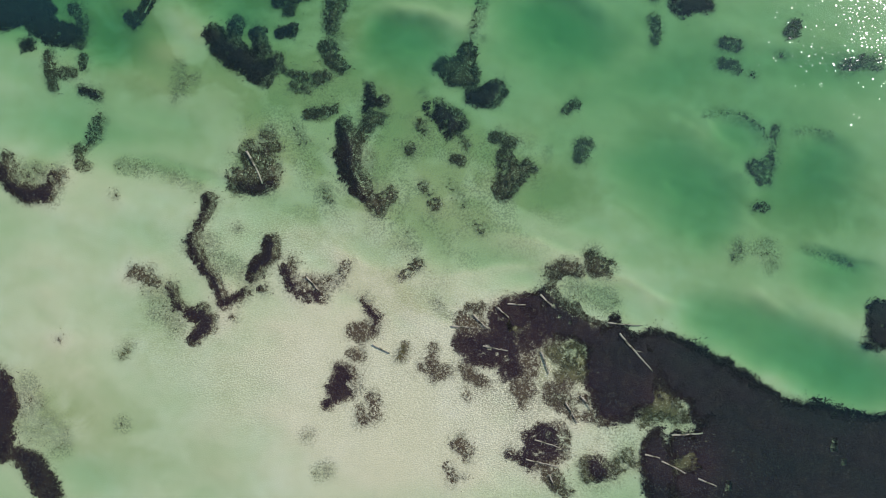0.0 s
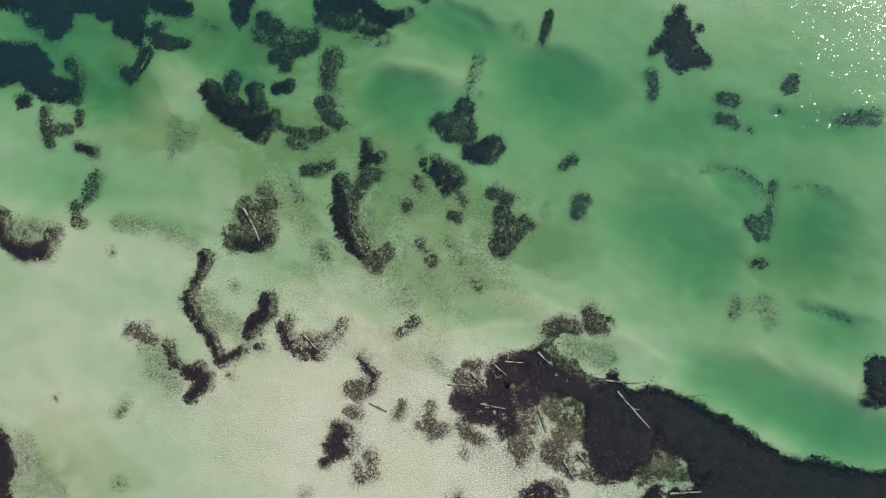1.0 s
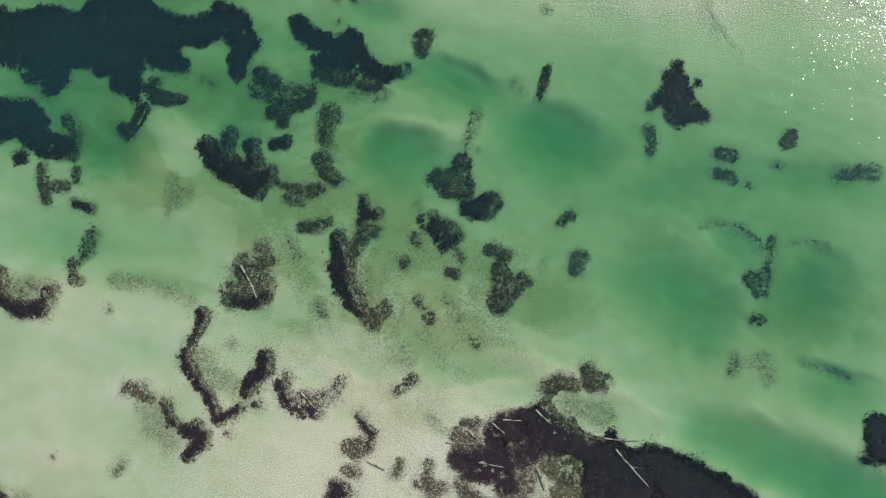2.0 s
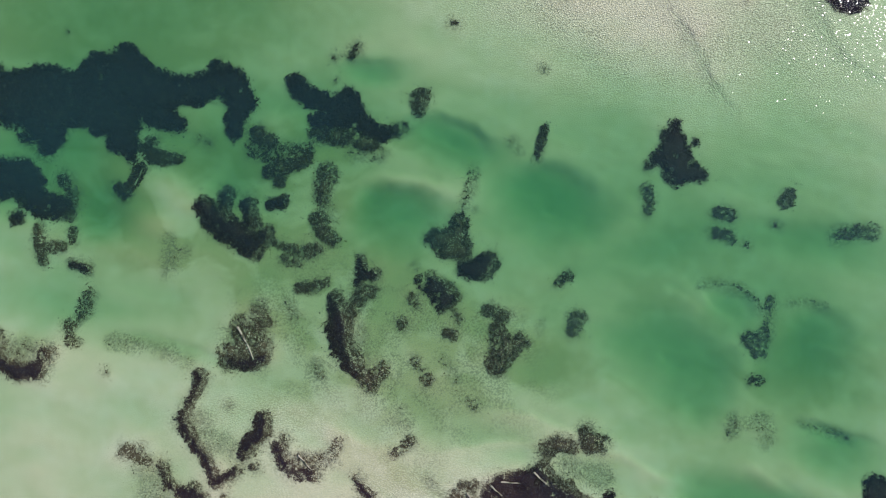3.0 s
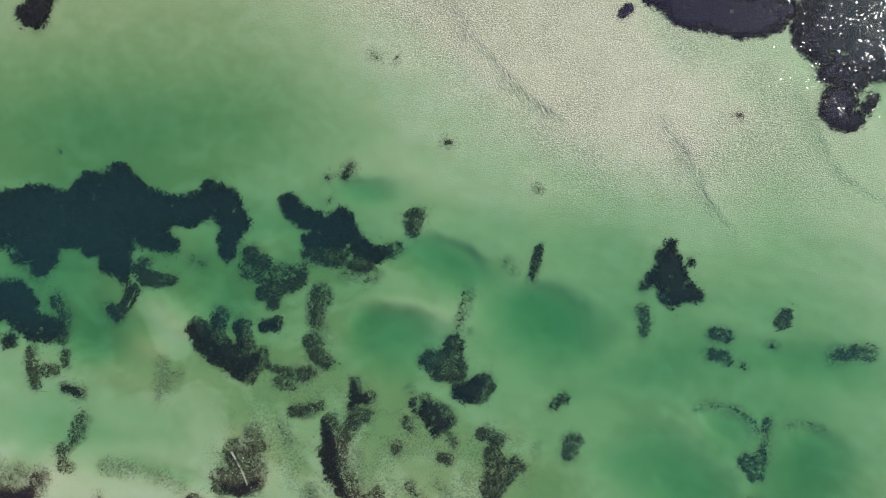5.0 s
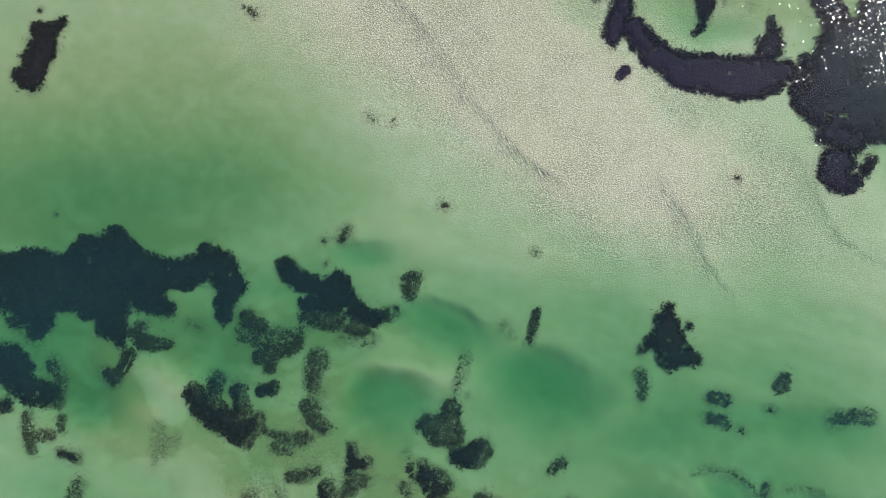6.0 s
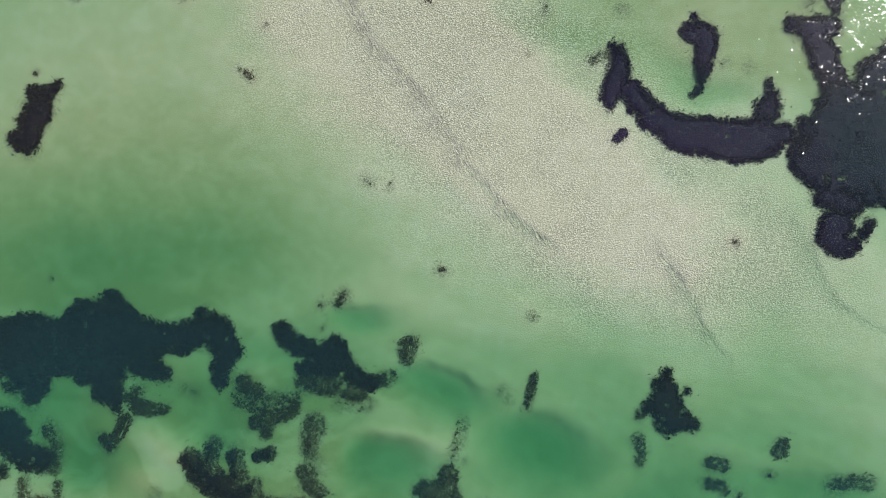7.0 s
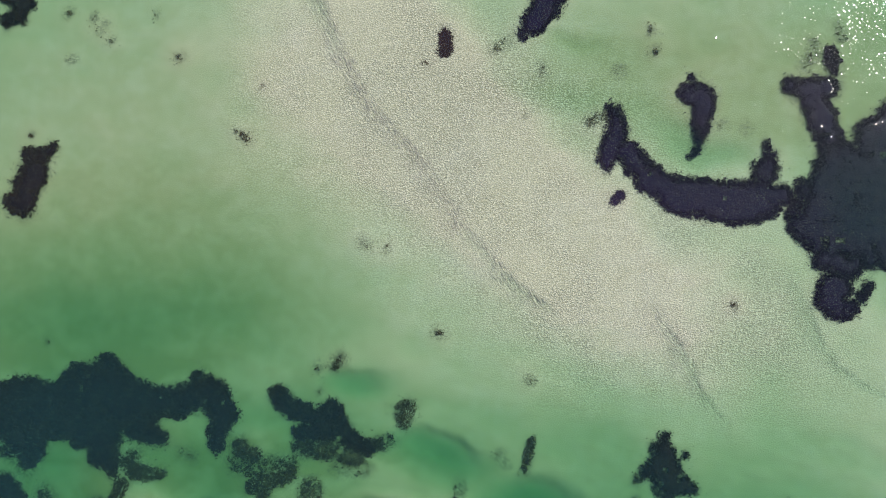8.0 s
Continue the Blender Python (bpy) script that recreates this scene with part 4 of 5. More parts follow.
weed_bed("small lone dark weed tuft on bare sand", 0.62, CRUSTED_WEED, [[(-7.2, 57.3, 0.19)]])
weed_bed("small lone dark weed tuft on bare sand", 0.72, CRUSTED_WEED, [[(-36.9, 7.0, 0.19)]])
weed_bed("small lone dark weed tuft on bare sand", 0.72, CRUSTED_WEED, [[(-41.7, -9.1, 0.16)]])
weed_bed("small lone dark weed tuft on bare sand", 0.72, CRUSTED_WEED, [[(-23.0, -5.5, 0.25)]])
weed_bed("small lone dark weed tuft on bare sand", 0.72, CRUSTED_WEED, [[(-44.2, -15.6, 0.19)]])
weed_bed("small lone olive weed tuft on bare sand", 0.5, OLIVE_WEED, [[(-34.1, -17.8, 0.25)]])
weed_bed("small lone dark weed tuft on bare sand", 0.62, CRUSTED_WEED, [[(-26.9, 3.0, 0.19)], [(-23.2, 4.2, 0.12)]])
weed_bed("small lone dark weed tuft on bare sand", 0.62, CRUSTED_WEED, [[(-42.2, 82.0, 0.20)], [(-40.7, 81.4, 0.16)]])
weed_bed("small lone dark weed tuft on bare sand", 0.62, CRUSTED_WEED, [[(-41.5, 80.6, 0.20)]])
weed_bed("small lone dark weed tuft on bare sand", 0.62, CRUSTED_WEED, [[(-39.9, 79.4, 0.20)]])
weed_bed("small lone dark weed tuft on bare sand", 0.62, CRUSTED_WEED, [[(-44.4, 76.9, 0.16)]])
weed_bed("small lone dark weed tuft on bare sand", 0.62, CRUSTED_WEED, [[(-22.2, 74.9, 0.19)]])
weed_bed("small lone dark weed tuft on bare sand", 0.62, CRUSTED_WEED, [[(-10.0, 57.7, 0.13), (-9.4, 57.3, 0.13)]])
weed_bed("small lone dark weed tuft on bare sand", 0.72, CRUSTED_WEED, [[(-4.1, 78.3, 0.16), (-3.6, 78.3, 0.13)]])
weed_bed("small lone olive weed tuft on bare sand", 0.4, OLIVE_WEED, [[(7.6, 72.7, 0.32)]])
weed_bed("small lone olive weed tuft on bare sand", 0.4, OLIVE_WEED, [[(18.0, 78.4, 0.38)]])
weed_bed("small lone dark weed tuft on bare sand", 0.72, CRUSTED_WEED, [[(-44.8, 44.9, 0.16)]])
weed_bed("small lone dark weed tuft on bare sand", 0.8, CRUSTED_WEED, [[(-13.9, 40.9, 0.13)]])
weed_bed("small lone dark weed tuft on bare sand", 0.72, CRUSTED_WEED, [[(35.9, 27.3, 0.19)]])
weed_bed("thin dark line of drifted weed in green water", 0.5, HAZED_WEED, [[(27.6, 19.8, 0.16), (29.2, 20.4, 0.16), (30.9, 20.5, 0.16), (32.6, 19.9, 0.16), (33.9, 18.9, 0.16), (34.6, 17.5, 0.16)]])
weed_bed("thin dark line of drifted weed in green water", 0.5, HAZED_WEED, [[(37.9, 18.8, 0.15), (39.5, 19.0, 0.15), (41.7, 18.7, 0.15)]])
weed_bed("thin dark line of drifted weed in green water", 0.5, HAZED_WEED, [[(38.9, 5.8, 0.16), (41.1, 5.3, 0.16), (42.9, 4.9, 0.16), (44.5, 4.2, 0.16)]])
weed_bed("faint weed thinly spread over green sand, water haze in its colour", 0.6, HAZED_WEED, [[(35.5, 19.1, 0.32), (35.3, 17.2, 0.32), (35.0, 15.1, 0.32)]])



# ---- bed of the lagoon and water ----
def steps():
    """Distances from the middle, fine over the lagoon, wide to the horizon."""
    near = np.arange(0, 64.01, 0.3)
    return np.concatenate([near, 64 + np.cumsum(1.2 * 1.24 ** np.arange(29))])


LINE = np.concatenate([-steps()[:0:-1], steps()])
SHEET_X, SHEET_Y = (v.ravel() for v in np.meshgrid(LINE, LINE + 26))
SHEET_DEPTH = depth(SHEET_X, SHEET_Y)


def sheet(name, height, mat):
    n = len(LINE)
    k = np.arange(n * n).reshape(n, n)
    faces = np.stack([k[:-1, :-1], k[:-1, 1:], k[1:, 1:], k[1:, :-1]], -1).reshape(-1, 4)
    me = mesh_of(name, np.stack([SHEET_X, SHEET_Y, height], 1), faces, mat, True)
    put(me, "depth", SHEET_DEPTH)
    return new(name, me), me


def film(x, y):
    """Thin algae on the sand: broad stains, and a fringe that grows out from the weed."""
    total = np.zeros(len(x))
    total = total + hollow(x, y, 33.6, 79.1, 21.8, 10.3, 10.3, 0, 0.85, 2.6)
    total = total + hollow(x, y, -32.0, 30.0, 24.0, 13.0, 12.0, 0, 0.4, 2.6)
    total = total + hollow(x, y, 31.0, 14.0, 18.0, 12.0, 12.0, 0, 0.28, 2.6)
    total = total + hollow(x, y, -36.2, 23.4, 7.6, 4.4, 4.4, -40, 0.6, 2.6)
    total = total + hollow(x, y, 5.8, 71.1, 28.7, 15.9, 15.9, -50, 0.25, 2.6)
    total = total + hollow(x, y, -33.9, -11.0, 24.8, 13.6, 13.6, 0, 0.16, 2.6)
    total = total + hollow(x, y, -37.0, 67.3, 27.7, 18.7, 18.7, 0, 0.62, 2.6)
    total = total + hollow(x, y, -36.1, 47.7, 28.9, 9.0, 9.0, 0, 0.5, 2.6)
    total = total + hollow(x, y, -6.4, 13.1, 21.3, 10.0, 10.0, -8, 0.5, 2.6)
    total = total + hollow(x, y, 31.3, 5.3, 18.5, 9.3, 9.3, -8, 0.2, 2.6)
    total = total + hollow(x, y, -44.0, -16.5, 9.9, 9.9, 9.9, 0, 0.18, 2.6)
    total = total + hollow(x, y, 0.1, 28.8, 53.2, 18.1, 18.1, 0, 0.16, 2.6)
    total = total + hollow(x, y, -37.8, 53.2, 24.0, 9.5, 9.5, 0, 0.62, 2.6)
    total = total + hollow(x, y, -42.3, 45.8, 19.2, 3.8, 3.8, 0, 0.3, 2.6)
    total = total + hollow(x, y, 13.4, -8.1, 3.7, 3.1, 3.1, 0, 0.9, 2.6)
    total = total + hollow(x, y, 24.1, -12.6, 2.7, 2.1, 2.1, 0, 0.9, 2.6)
    total = total + hollow(x, y, 27.5, -18.1, 3.0, 1.7, 1.7, -15, 0.9, 2.6)
    total = total + hollow(x, y, 7.1, -4.5, 2.5, 1.8, 1.8, 0, 0.7, 2.6)
    total = total + hollow(x, y, 20.1, -18.6, 3.7, 1.8, 1.8, 0, 0.6, 2.6)
    total = total + hollow(x, y, -22.0, 11.8, 3.4, 3.8, 3.8, 0, 0.6, 2.6)
    total = total + hollow(x, y, -46.4, 9.1, 3.1, 1.9, 1.9, 0, 0.6, 2.6)
    total = total + hollow(x, y, 13.0, 0.5, 7.4, 2.5, 2.5, 0, 0.3, 2.6)
    total = total + hollow(x, y, -30.7, -5.3, 3.7, 3.1, 3.1, -30, 0.5, 2.6)
    total = total + hollow(x, y, -6.2, 9.9, 14.4, 8.1, 8.1, 0, 0.75, 2.6)
    total = total + hollow(x, y, -15.6, 18.9, 10.1, 5.7, 5.7, -10, 0.7, 2.6)
    total = total + hollow(x, y, -31.9, 9.7, 6.9, 1.6, 1.6, -12, 0.55, 2.6)
    total = total + hollow(x, y, 10.0, 10.6, 5.0, 2.5, 2.5, 0, 0.4, 2.6)
    total = total + hollow(x, y, 42.3, 10.3, 7.4, 4.3, 4.3, 0, 0.35, 2.6)
    total = total + hollow(x, y, -42.6, -18.0, 4.9, 3.4, 3.4, -10, 0.6, 2.6)
    total = total + hollow(x, y, -32.0, -18.8, 9.2, 3.7, 3.7, -20, 0.3, 2.6)
    total = total + hollow(x, y, -4.2, -2.4, 5.6, 2.8, 2.8, -25, 0.6, 2.6)
    total = total + hollow(x, y, 13.4, -8.1, 5.5, 3.7, 3.7, 0, 0.4, 2.6)
    total = total + hollow(x, y, -24.5, 19.0, 8.8, 3.8, 3.8, -5, 0.35, 2.6)
    total = total + hollow(x, y, -15.1, 31.2, 12.6, 6.9, 6.9, 0, 0.5, 2.6)
    total = total + hollow(x, y, -37.7, 28.7, 10.1, 3.8, 3.8, 0, 0.3, 2.6)
    total = total + hollow(x, y, -48.1, 46.1, 19.3, 4.5, 4.5, 0, 0.3, 2.6)
    total = total + hollow(x, y, 31.8, 75.2, 12.7, 5.1, 5.1, -5, 0.6, 2.6)
    total = total + hollow(x, y, 18.3, 78.8, 12.8, 5.1, 5.1, -5, 0.3, 2.6)
    total = total + hollow(x, y, 42.5, 76.6, 5.7, 7.6, 7.6, 0, 0.45, 2.6)
    total = total + hollow(x, y, 10.8, 75.2, 9.6, 1.7, 1.7, -5, 0.4, 2.6)
    total = total + hollow(x, y, 15.1, 81.2, 5.1, 1.2, 1.2, -12, 0.5, 2.6)
    total = total + hollow(x, y, -5.2, 61.0, 2.5, 0.6, 0.6, -30, 0.2, 2.6)
    total = total + hollow(x, y, -32.1, 63.0, 19.3, 3.9, 3.9, 0, 0.2, 2.6)
    total = total + hollow(x, y, 47.5, 85.9, 3.8, 3.8, 3.8, 0, 0.5, 2.6)
    # drawn out into wisps by the current
    bx, by = x + (rough(x, y, 6.0, 73, 2) - 0.5) * 7, y + (rough(x, y, 6.0, 79, 2) - 0.5) * 7
    wisps = slope(0.34, 0.62, rough((bx * 0.96 - by * 0.28) / 1.7, by * 0.96 + bx * 0.28, 3.2, 71, 5))
    south = slope(52, 36, y)
    total = np.minimum(total, 1.0) * (1 - 0.5 * south + 0.75 * south * wisps) + 0.10 * south * wisps
    for label, thick, mat, chains, gaps, sunny in BEDS:
        x0, x1, y0, y1 = span(chains)
        near = (x > x0 - 4) & (x < x1 + 4) & (y > y0 - 4) & (y < y1 + 4)
        if near.any():
            reach = 0.5 + 0.8 * min(1.5, 0.25 * math.sqrt((x1 - x0) * (y1 - y0)))
            d = inside(x[near], y[near], chains, gaps)
            total[near] = np.maximum(total[near], slope(-reach, 0.3, d) * (0.6 if mat is OLIVE_WEED else 0.12))
    return total


def turf(x, y):
    """Short growth that stains the sand within a bed and a little way round it."""
    total = np.zeros(len(x))
    for label, thick, mat, chains, gaps, sunny in BEDS:
        x0, x1, y0, y1 = span(chains)
        near = (x > x0 - 2) & (x < x1 + 2) & (y > y0 - 2) & (y < y1 + 2)
        if near.any():
            d = inside(x[near], y[near], chains, gaps) + (rough(x[near], y[near], 1.2, 3, 3) - 0.5) * 0.8
            wide = 0.6 + 0.8 * slope(0.7, 1.1, SHEET_DEPTH[near])
            total[near] = np.maximum(total[near], slope(0, 1, (d + wide) / (wide + 0.35)) * min(0.9, 0.25 + 0.75 * thick))
    return total


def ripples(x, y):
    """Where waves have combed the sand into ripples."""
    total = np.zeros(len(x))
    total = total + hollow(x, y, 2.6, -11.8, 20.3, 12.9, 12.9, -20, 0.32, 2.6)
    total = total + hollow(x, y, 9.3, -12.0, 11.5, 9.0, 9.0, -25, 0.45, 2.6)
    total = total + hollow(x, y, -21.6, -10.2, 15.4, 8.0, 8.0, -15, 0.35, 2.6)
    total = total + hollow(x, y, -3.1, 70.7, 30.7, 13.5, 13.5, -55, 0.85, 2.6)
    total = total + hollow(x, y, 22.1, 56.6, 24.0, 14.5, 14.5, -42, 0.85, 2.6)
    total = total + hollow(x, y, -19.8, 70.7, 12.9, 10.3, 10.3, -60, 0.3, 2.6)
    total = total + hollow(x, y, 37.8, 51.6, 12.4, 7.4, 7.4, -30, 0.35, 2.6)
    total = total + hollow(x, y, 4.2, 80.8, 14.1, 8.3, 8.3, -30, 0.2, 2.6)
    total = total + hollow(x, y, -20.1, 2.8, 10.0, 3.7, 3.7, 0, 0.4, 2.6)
    total = total + 1.5 * silt_and_shade(x, y)
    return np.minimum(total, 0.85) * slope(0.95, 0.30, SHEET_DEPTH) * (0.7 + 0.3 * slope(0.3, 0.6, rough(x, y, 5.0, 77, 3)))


def speckle(x, y):
    """Small dark specks of growth in the shallows round the weed."""
    total = hollow(x, y, 19.9, -16.7, 9.0, 5.5, 6.0, 0, 0.9, 2.6) + hollow(x, y, -6.4, 12.5, 19.0, 9.0, 9.0, -8, 0.95, 2.6) + hollow(x, y, 7.0, -6.0, 16.0, 8.0, 9.0, -20, 0.45, 2.6)
    for label, thick, mat, chains, gaps, sunny in BEDS:
        x0, x1, y0, y1 = span(chains)
        near = (x > x0 - 3) & (x < x1 + 3) & (y > y0 - 3) & (y < y1 + 3)
        if near.any():
            total[near] = np.maximum(total[near], 0.9 * slope(-1.6, 0.2, inside(x[near], y[near], chains, gaps)))
    return np.minimum(total, 1) * slope(0.8, 0.45, SHEET_DEPTH) * (0.25 + 0.9 * slope(0.3, 0.65, rough(x, y, 2.0, 97, 3)))


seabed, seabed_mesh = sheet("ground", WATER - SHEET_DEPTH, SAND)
for name, values in (("film", film), ("silt_and_shade", silt_and_shade), ("turf", turf), ("ripple", ripples), ("speckle", speckle)):
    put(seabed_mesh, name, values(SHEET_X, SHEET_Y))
tagged(seabed, "pale rippled sand bed of a shallow lagoon with algae stains", "ground", kind="structure")
water, _ = sheet("water", np.full(len(SHEET_X), WATER), WATER_SURFACE)
tagged(water, "clear green shallow water with small glittering waves", "water", kind="structure")


# ---- weed beds ----
def tufts(rng, x, y, base, tall, size):
    """Small ragged tufts of three leaning blades, rooted at (x, y, base)."""
    n, blades = len(x), 3
    around = rng.uniform(0, 2 * math.pi, (n, 1)) + np.arange(blades) * (2 * math.pi / blades) + rng.normal(0, 0.5, (n, blades))
    length = size[:, None] * rng.uniform(0.5, 1.4, (n, 1)) * rng.uniform(0.7, 1.3, (n, blades))
    rise = np.minimum(tall[:, None], 0.9 * length * rng.uniform(0.4, 1.6, (n, blades)))
    wide = length * rng.uniform(0.24, 0.42, (n, blades))
    c, s = np.cos(around), np.sin(around)
    px, py, pz = x[:, None], y[:, None], base[:, None]
    rows = []
    for along, lift, side in ((0.0, 0.0, 0.0), (0.55, 0.8, 1.0), (1.0, 1.0, 0.0), (0.55, 0.8, -1.0)):
        rows.append(np.stack([px + c * length * along - s * wide * side, py + s * length * along + c * wide * side, pz - 0.02 * (1 - lift) + rise * lift + 0 * c], -1))
    verts = np.stack(rows, 2).reshape(-1, 3)
    k = np.arange(n * blades)[:, None] * 4
    return verts, k + np.array([0, 1, 2, 3])


def near_weed(x, y, chains, gaps):
    """How far (x, y) lies inside this bed, or inside any dense bed that touches it."""
    best, (a0, a1, c0, c1) = inside(x, y, chains, gaps), span(chains)
    for label, thick, mat, others, holes, sunny in BEDS:
        x0, x1, y0, y1 = span(others)
        if thick > 0.87 and others is not chains and x0 < a1 + 2 and x1 > a0 - 2 and y0 < c1 + 2 and y1 > c0 - 2:
            best = np.maximum(best, inside(x, y, others, holes))
    return best


def grow(number, label, thick, mat, chains, gaps, sunny):
    rng = np.random.default_rng(500 + number)
    x0, x1, y0, y1 = span(chains)
    cx, cy = (x0 + x1) / 2, (y0 + y1) / 2
    lobes = [lobe for c in chains for lobe in c]
    under = float(depth(np.array([q[0] for q in lobes]), np.array([q[1] for q in lobes])).mean())
    cz = WATER - float(depth(np.array([cx]), np.array([cy]))[0])
    lobe = sum(q[2] for q in lobes) / len(lobes)
    edge, ragged = min(0.7, 0.14 + 0.34 * lobe), min(2.0, 0.1 + 1.1 * lobe)
    shallow = float(slope(0.95, 0.55, under))
    reach = min(lobe, 1.5)
    bed = new("weed_bed")
    bed.location = (cx, cy, cz)
    tagged(bed, label, "weed bed", "weed beds of the lagoon")

    def shore(x, y):
        broad = (rough(x, y, max(0.7, 1.3 * min(lobe, 1.6)), 3, 3) - 0.5) * ragged
        return inside(x, y, chains, gaps) + broad + (rough(x, y, 0.45, 7, 2) - 0.5) * 0.6 * edge + 0.22 * edge

    def limed_and_sunlit(x, y):
        """How pale (x, y) is: the painted sunlit side, plus crusted and thin weed."""
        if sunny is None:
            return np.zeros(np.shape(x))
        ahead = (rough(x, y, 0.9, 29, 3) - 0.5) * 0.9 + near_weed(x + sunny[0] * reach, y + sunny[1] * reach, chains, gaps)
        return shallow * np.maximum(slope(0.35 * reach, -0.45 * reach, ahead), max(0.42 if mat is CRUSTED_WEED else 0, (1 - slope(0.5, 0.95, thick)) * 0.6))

    fine = 0.7 if thick > 0.8 else 0.4
    # tufts: thick along the margin, thinning outwards over bare sand
    area = (x1 - x0 + 2) * (y1 - y0 + 2)
    n = int(area * (150 if thick > 0.85 else 230))
    x, y = rng.uniform(x0 - 1.2, x1 + 1.2, n), rng.uniform(y0 - 1.2, y1 + 1.2, n)
    d = inside(x, y, chains, gaps)
    x, y = x[d > -1.8], y[d > -1.8]
    d = shore(x, y)
    lime_and_sun = limed_and_sunlit(x, y)
    clump = rough(x, y, fine, 11, 3) * 0.7 + rough(x, y, 2.4, 13, 2) * 0.3
    holes = slope(0.66 - thick * 0.50, 0.86 - thick * 0.50, clump)
    cover = slope(-1.3 * edge, 0.6 * edge, d) ** 2.2 * holes * min(1.0, 0.045 * math.exp(3.1 * thick))
    cover = cover * (1 - 0.8 * slope(0.7, 1.5, d) * (thick > 0.85)) * (1 - 0.2 * lime_and_sun)
    stray = (0.012 + 0.035 * shallow * (0.3 + lime_and_sun)) * slope(-1.4, -0.1, d) * slope(0.42, 0.58, clump)
    keep = rng.uniform(0, 1, len(x)) < np.maximum(cover, stray)
    if not keep.any():
        keep[:12] = True
    x, y, d, lime_and_sun = x[keep], y[keep], d[keep], lime_and_sun[keep]
    deep = depth(x, y)
    tall = np.clip(deep - 0.02, 0.08, 0.4) * (0.6 + 0.4 * slope(0, 1.5, d))
    verts, faces = tufts(rng, x, y, WATER - deep, tall, (0.07 + 0.08 * thick) * (0.55 + 0.45 * slope(-edge, 0.8 * edge, d)))
    me = mesh_of("fronds", verts - np.array([cx, cy, cz]), faces, mat)
    put(me, "lime_and_sun", np.repeat(lime_and_sun, len(verts) // len(x)))
    tagged(part("fronds", me, bed), kind="stuff")
    # matted growth under the tufts
    if thick > 0.7:
        cell = 0.2 if area < 400 else 0.35
        gx, gy = np.meshgrid(np.arange(x0 - 1, x1 + 1, cell), np.arange(y0 - 1, y1 + 1, cell))
        jx, jy = gx + rng.uniform(-0.3, 0.3, gx.shape) * cell, gy + rng.uniform(-0.3, 0.3, gx.shape) * cell
        pale = limed_and_sunlit(jx, jy)
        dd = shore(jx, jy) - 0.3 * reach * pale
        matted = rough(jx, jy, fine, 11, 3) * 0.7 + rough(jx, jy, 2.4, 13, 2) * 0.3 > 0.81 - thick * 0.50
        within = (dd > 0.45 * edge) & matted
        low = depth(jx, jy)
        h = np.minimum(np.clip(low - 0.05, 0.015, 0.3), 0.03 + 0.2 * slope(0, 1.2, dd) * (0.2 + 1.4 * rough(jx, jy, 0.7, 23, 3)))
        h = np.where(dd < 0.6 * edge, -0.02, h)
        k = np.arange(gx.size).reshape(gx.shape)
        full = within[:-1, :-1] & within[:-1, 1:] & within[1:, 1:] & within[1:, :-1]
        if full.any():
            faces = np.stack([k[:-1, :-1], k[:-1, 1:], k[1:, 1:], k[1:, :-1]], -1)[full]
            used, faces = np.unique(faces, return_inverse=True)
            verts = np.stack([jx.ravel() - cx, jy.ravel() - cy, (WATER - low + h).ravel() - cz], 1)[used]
            me = mesh_of("root_mat", verts, faces.reshape(-1, 4), {DARK_WEED: MATTED, SKY_TINTED_WEED: SKY_TINTED_MAT}.get(mat, mat), True)
            put(me, "lime_and_sun", pale.ravel()[used])
            tagged(part("root_mat", me, bed, "matted growth low on the sand"), kind="stuff")


for number, bed_row in enumerate(BEDS):
    grow(number, *bed_row)


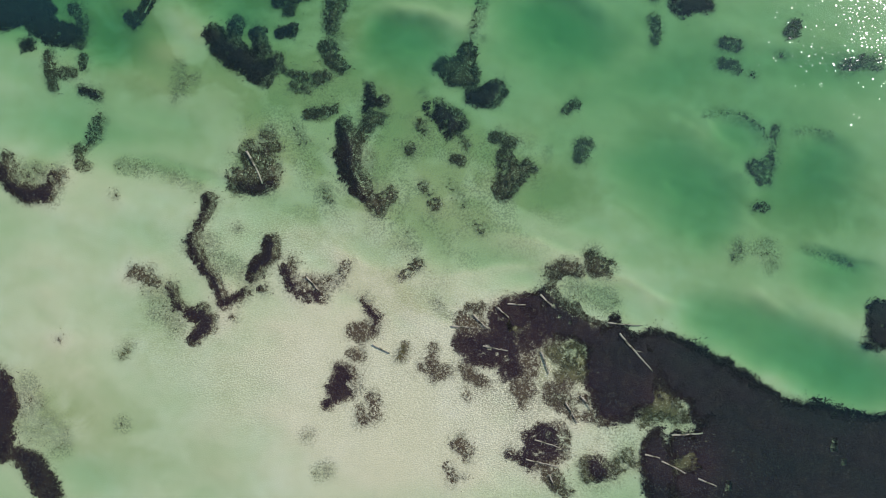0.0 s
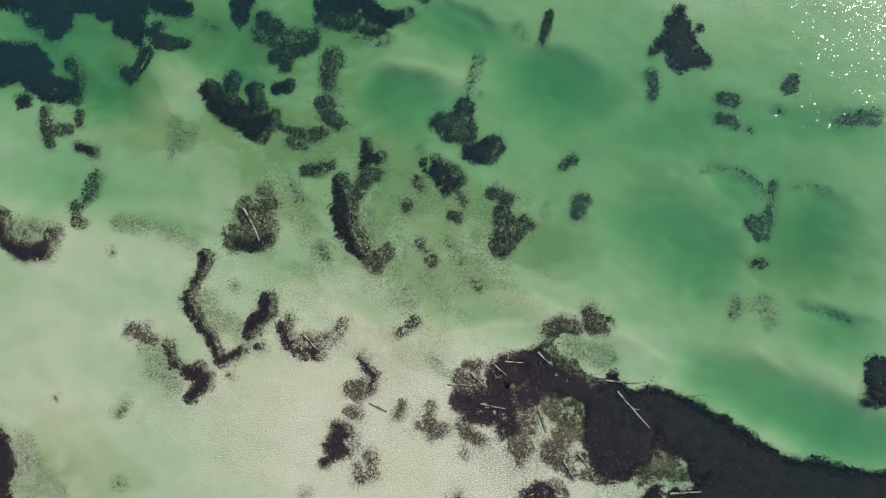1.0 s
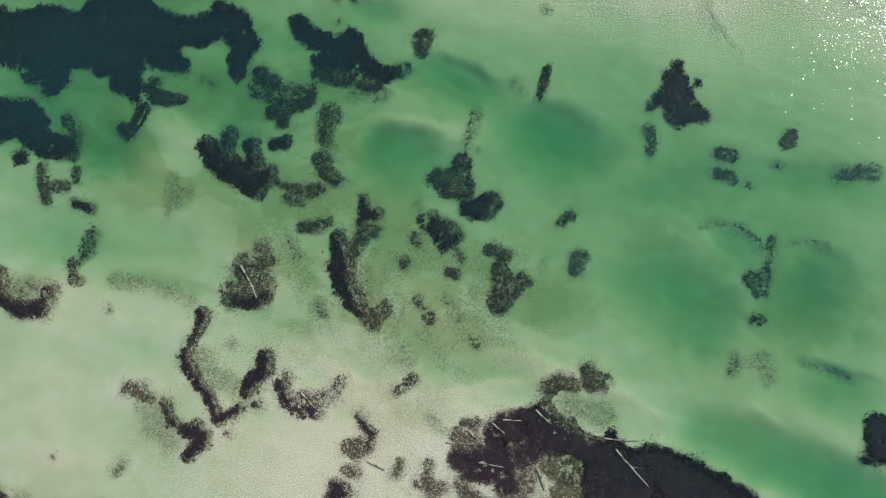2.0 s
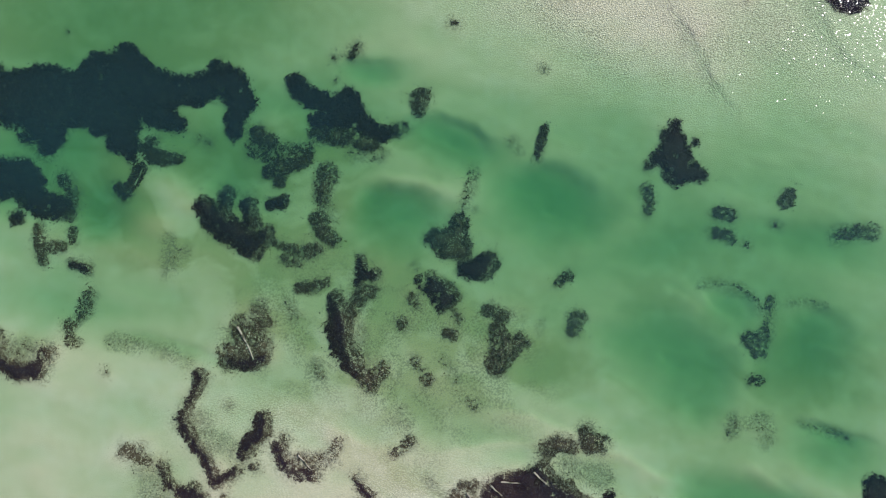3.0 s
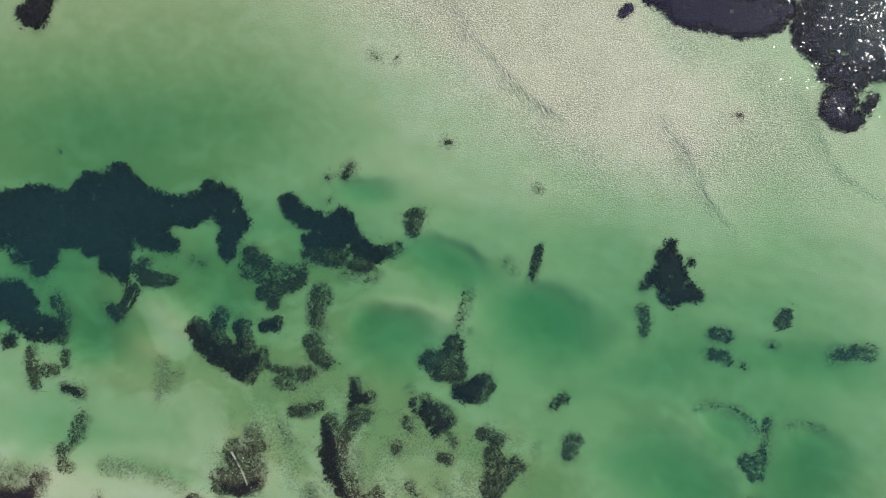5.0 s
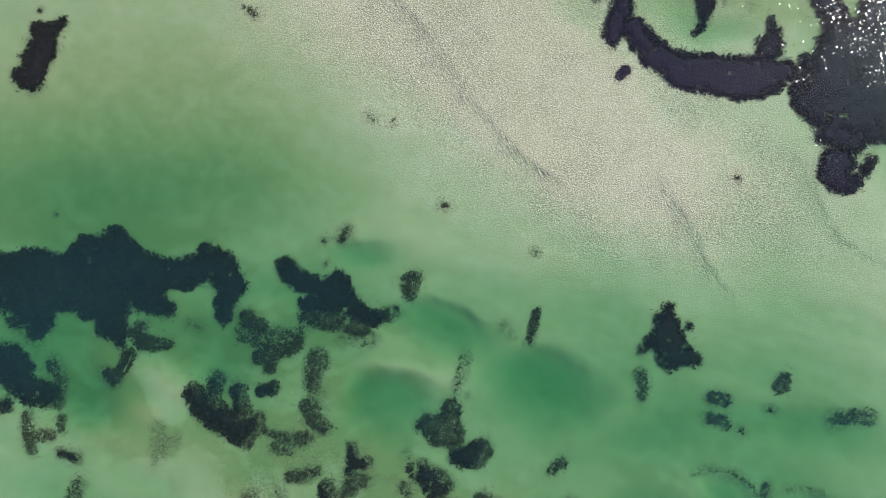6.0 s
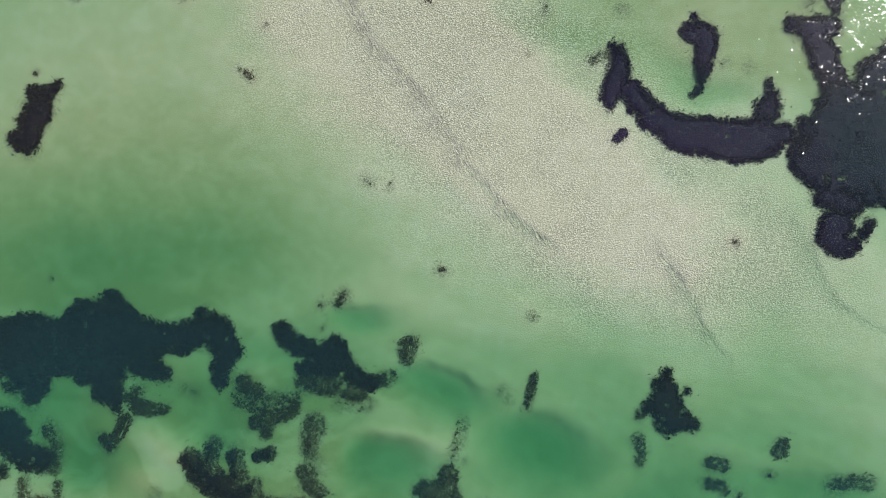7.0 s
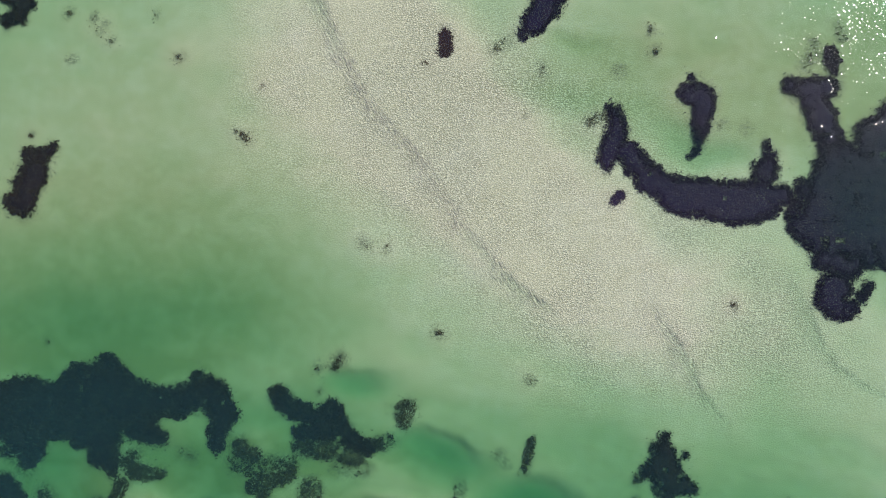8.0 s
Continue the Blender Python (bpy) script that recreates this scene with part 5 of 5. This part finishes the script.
# ---- sunken logs ----
def sunken_log(ax, ay, bx, by, thickness, label):
    """A bleached trunk that lies on the bed: tapered, a little bent, with stubs of branches."""
    rng = random.Random(round(ax * 100 + ay * 10))
    length = math.hypot(bx - ax, by - ay)
    turn = math.atan2(by - ay, bx - ax)
    ends = np.array([ax, (ax + bx) / 2, bx]), np.array([ay, (ay + by) / 2, by])
    rest = WATER - float(depth(*ends).min())
    ob = new("sunken_log")
    ob.location, ob.rotation_euler = (ax, ay, rest), (0, 0, turn)
    tagged(ob, label, "log", "sunken logs")

    def limb(points, radii, sides=9):
        bm = bmesh.new()
        rings = []
        for i, (p, r) in enumerate(zip(points, radii)):
            way = (Vector(points[min(i + 1, len(points) - 1)]) - Vector(points[max(i - 1, 0)])).normalized()
            out = way.cross(Vector((0, 0, 1)) if abs(way.z) < 0.9 else Vector((1, 0, 0))).normalized()
            up = out.cross(way)
            rings.append([bm.verts.new(Vector(p) + (out * math.cos(2 * math.pi * k / sides) + up * math.sin(2 * math.pi * k / sides)) * r * rng.uniform(0.85, 1.12)) for k in range(sides)])
        for a, b in zip(rings, rings[1:]):
            for k in range(sides):
                bm.faces.new((a[k], a[(k + 1) % sides], b[(k + 1) % sides], b[k]))
        bm.faces.new(rings[0][::-1])
        bm.faces.new(rings[-1])
        bmesh.ops.recalc_face_normals(bm, faces=bm.faces)
        me = bpy.data.meshes.new("wood")
        bm.to_mesh(me)
        bm.free()
        me.materials.append(WOOD)
        return me

    count = max(5, int(length / 0.4))
    bend = rng.uniform(-0.02, 0.02) * length
    line = [(length * i / count, bend * math.sin(math.pi * i / count) + rng.uniform(-0.03, 0.03), thickness * 0.25 + 0.12) for i in range(count + 1)]
    radii = [thickness * 0.35 * (1.12 - 0.45 * i / count) for i in range(count + 1)]
    part("trunk", limb(line, radii), ob)
    for k in range(1 if length > 2.5 else 0):
        at = line[int(count * rng.uniform(0.35, 0.8))]
        side, reach = rng.choice((-1, 1)), rng.uniform(0.35, 0.8)
        tip = (at[0] + reach * 0.8, at[1] + side * reach * 0.7, at[2] + 0.05)
        mid = tuple((a + b) / 2 for a, b in zip(at, tip))
        part("branch_stub", limb([at, mid, tip], [thickness * 0.2, thickness * 0.15, thickness * 0.08], 6), ob)


sunken_log(-22.8, 12.8, -20.8, 9.3, 0.38, "long bleached sunken tree trunk lying among dark weed")
sunken_log(19.1, -4.7, 22.8, -8.5, 0.31, "long bleached sunken tree trunk lying among dark weed")
sunken_log(10.3, -1.0, 12.0, -2.4, 0.31, "short pale sunken log half covered by weed")
sunken_log(0.9, -5.0, 3.4, -5.0, 0.25, "short pale sunken log half covered by weed")
sunken_log(17.8, -3.6, 21.5, -3.7, 0.25, "short pale sunken log half covered by weed")
sunken_log(25.2, -15.2, 28.5, -14.8, 0.30, "short pale sunken log half covered by weed")
sunken_log(22.4, -17.4, 24.0, -17.7, 0.24, "short pale sunken log half covered by weed")
sunken_log(24.2, -18.0, 26.8, -19.1, 0.24, "short pale sunken log half covered by weed")
sunken_log(28.2, -19.6, 30.2, -20.3, 0.24, "short pale sunken log half covered by weed")
sunken_log(6.8, -2.2, 8.8, -2.2, 0.25, "short pale sunken log half covered by weed")
sunken_log(13.6, -12.4, 15.0, -14.5, 0.24, "short pale sunken log half covered by weed")
sunken_log(15.2, -11.6, 16.5, -13.0, 0.24, "short pale sunken log half covered by weed")
sunken_log(10.7, -7.1, 11.7, -9.5, 0.25, "short pale sunken log half covered by weed")
sunken_log(4.4, -6.9, 7.1, -7.3, 0.20, "short pale sunken log half covered by weed")
sunken_log(3.2, -3.6, 4.7, -5.0, 0.25, "short pale sunken log half covered by weed")
sunken_log(9.7, -18.7, 13.2, -19.3, 0.20, "short pale sunken log half covered by weed")
sunken_log(10.5, -16.6, 13.4, -17.3, 0.20, "short pale sunken log half covered by weed")
sunken_log(12.3, -20.2, 12.8, -21.2, 0.24, "short pale sunken log half covered by weed")
sunken_log(-15.2, -0.6, -13.7, -2.1, 0.25, "short pale sunken log half covered by weed")
sunken_log(-35.6, 27.8, -34.8, 29.8, 0.25, "short pale sunken log half covered by weed")
sunken_log(-7.5, -7.5, -5.6, -8.3, 0.25, "short pale sunken log half covered by weed")
sunken_log(5.7, -2.7, 7.0, -3.7, 0.25, "short pale sunken log half covered by weed")
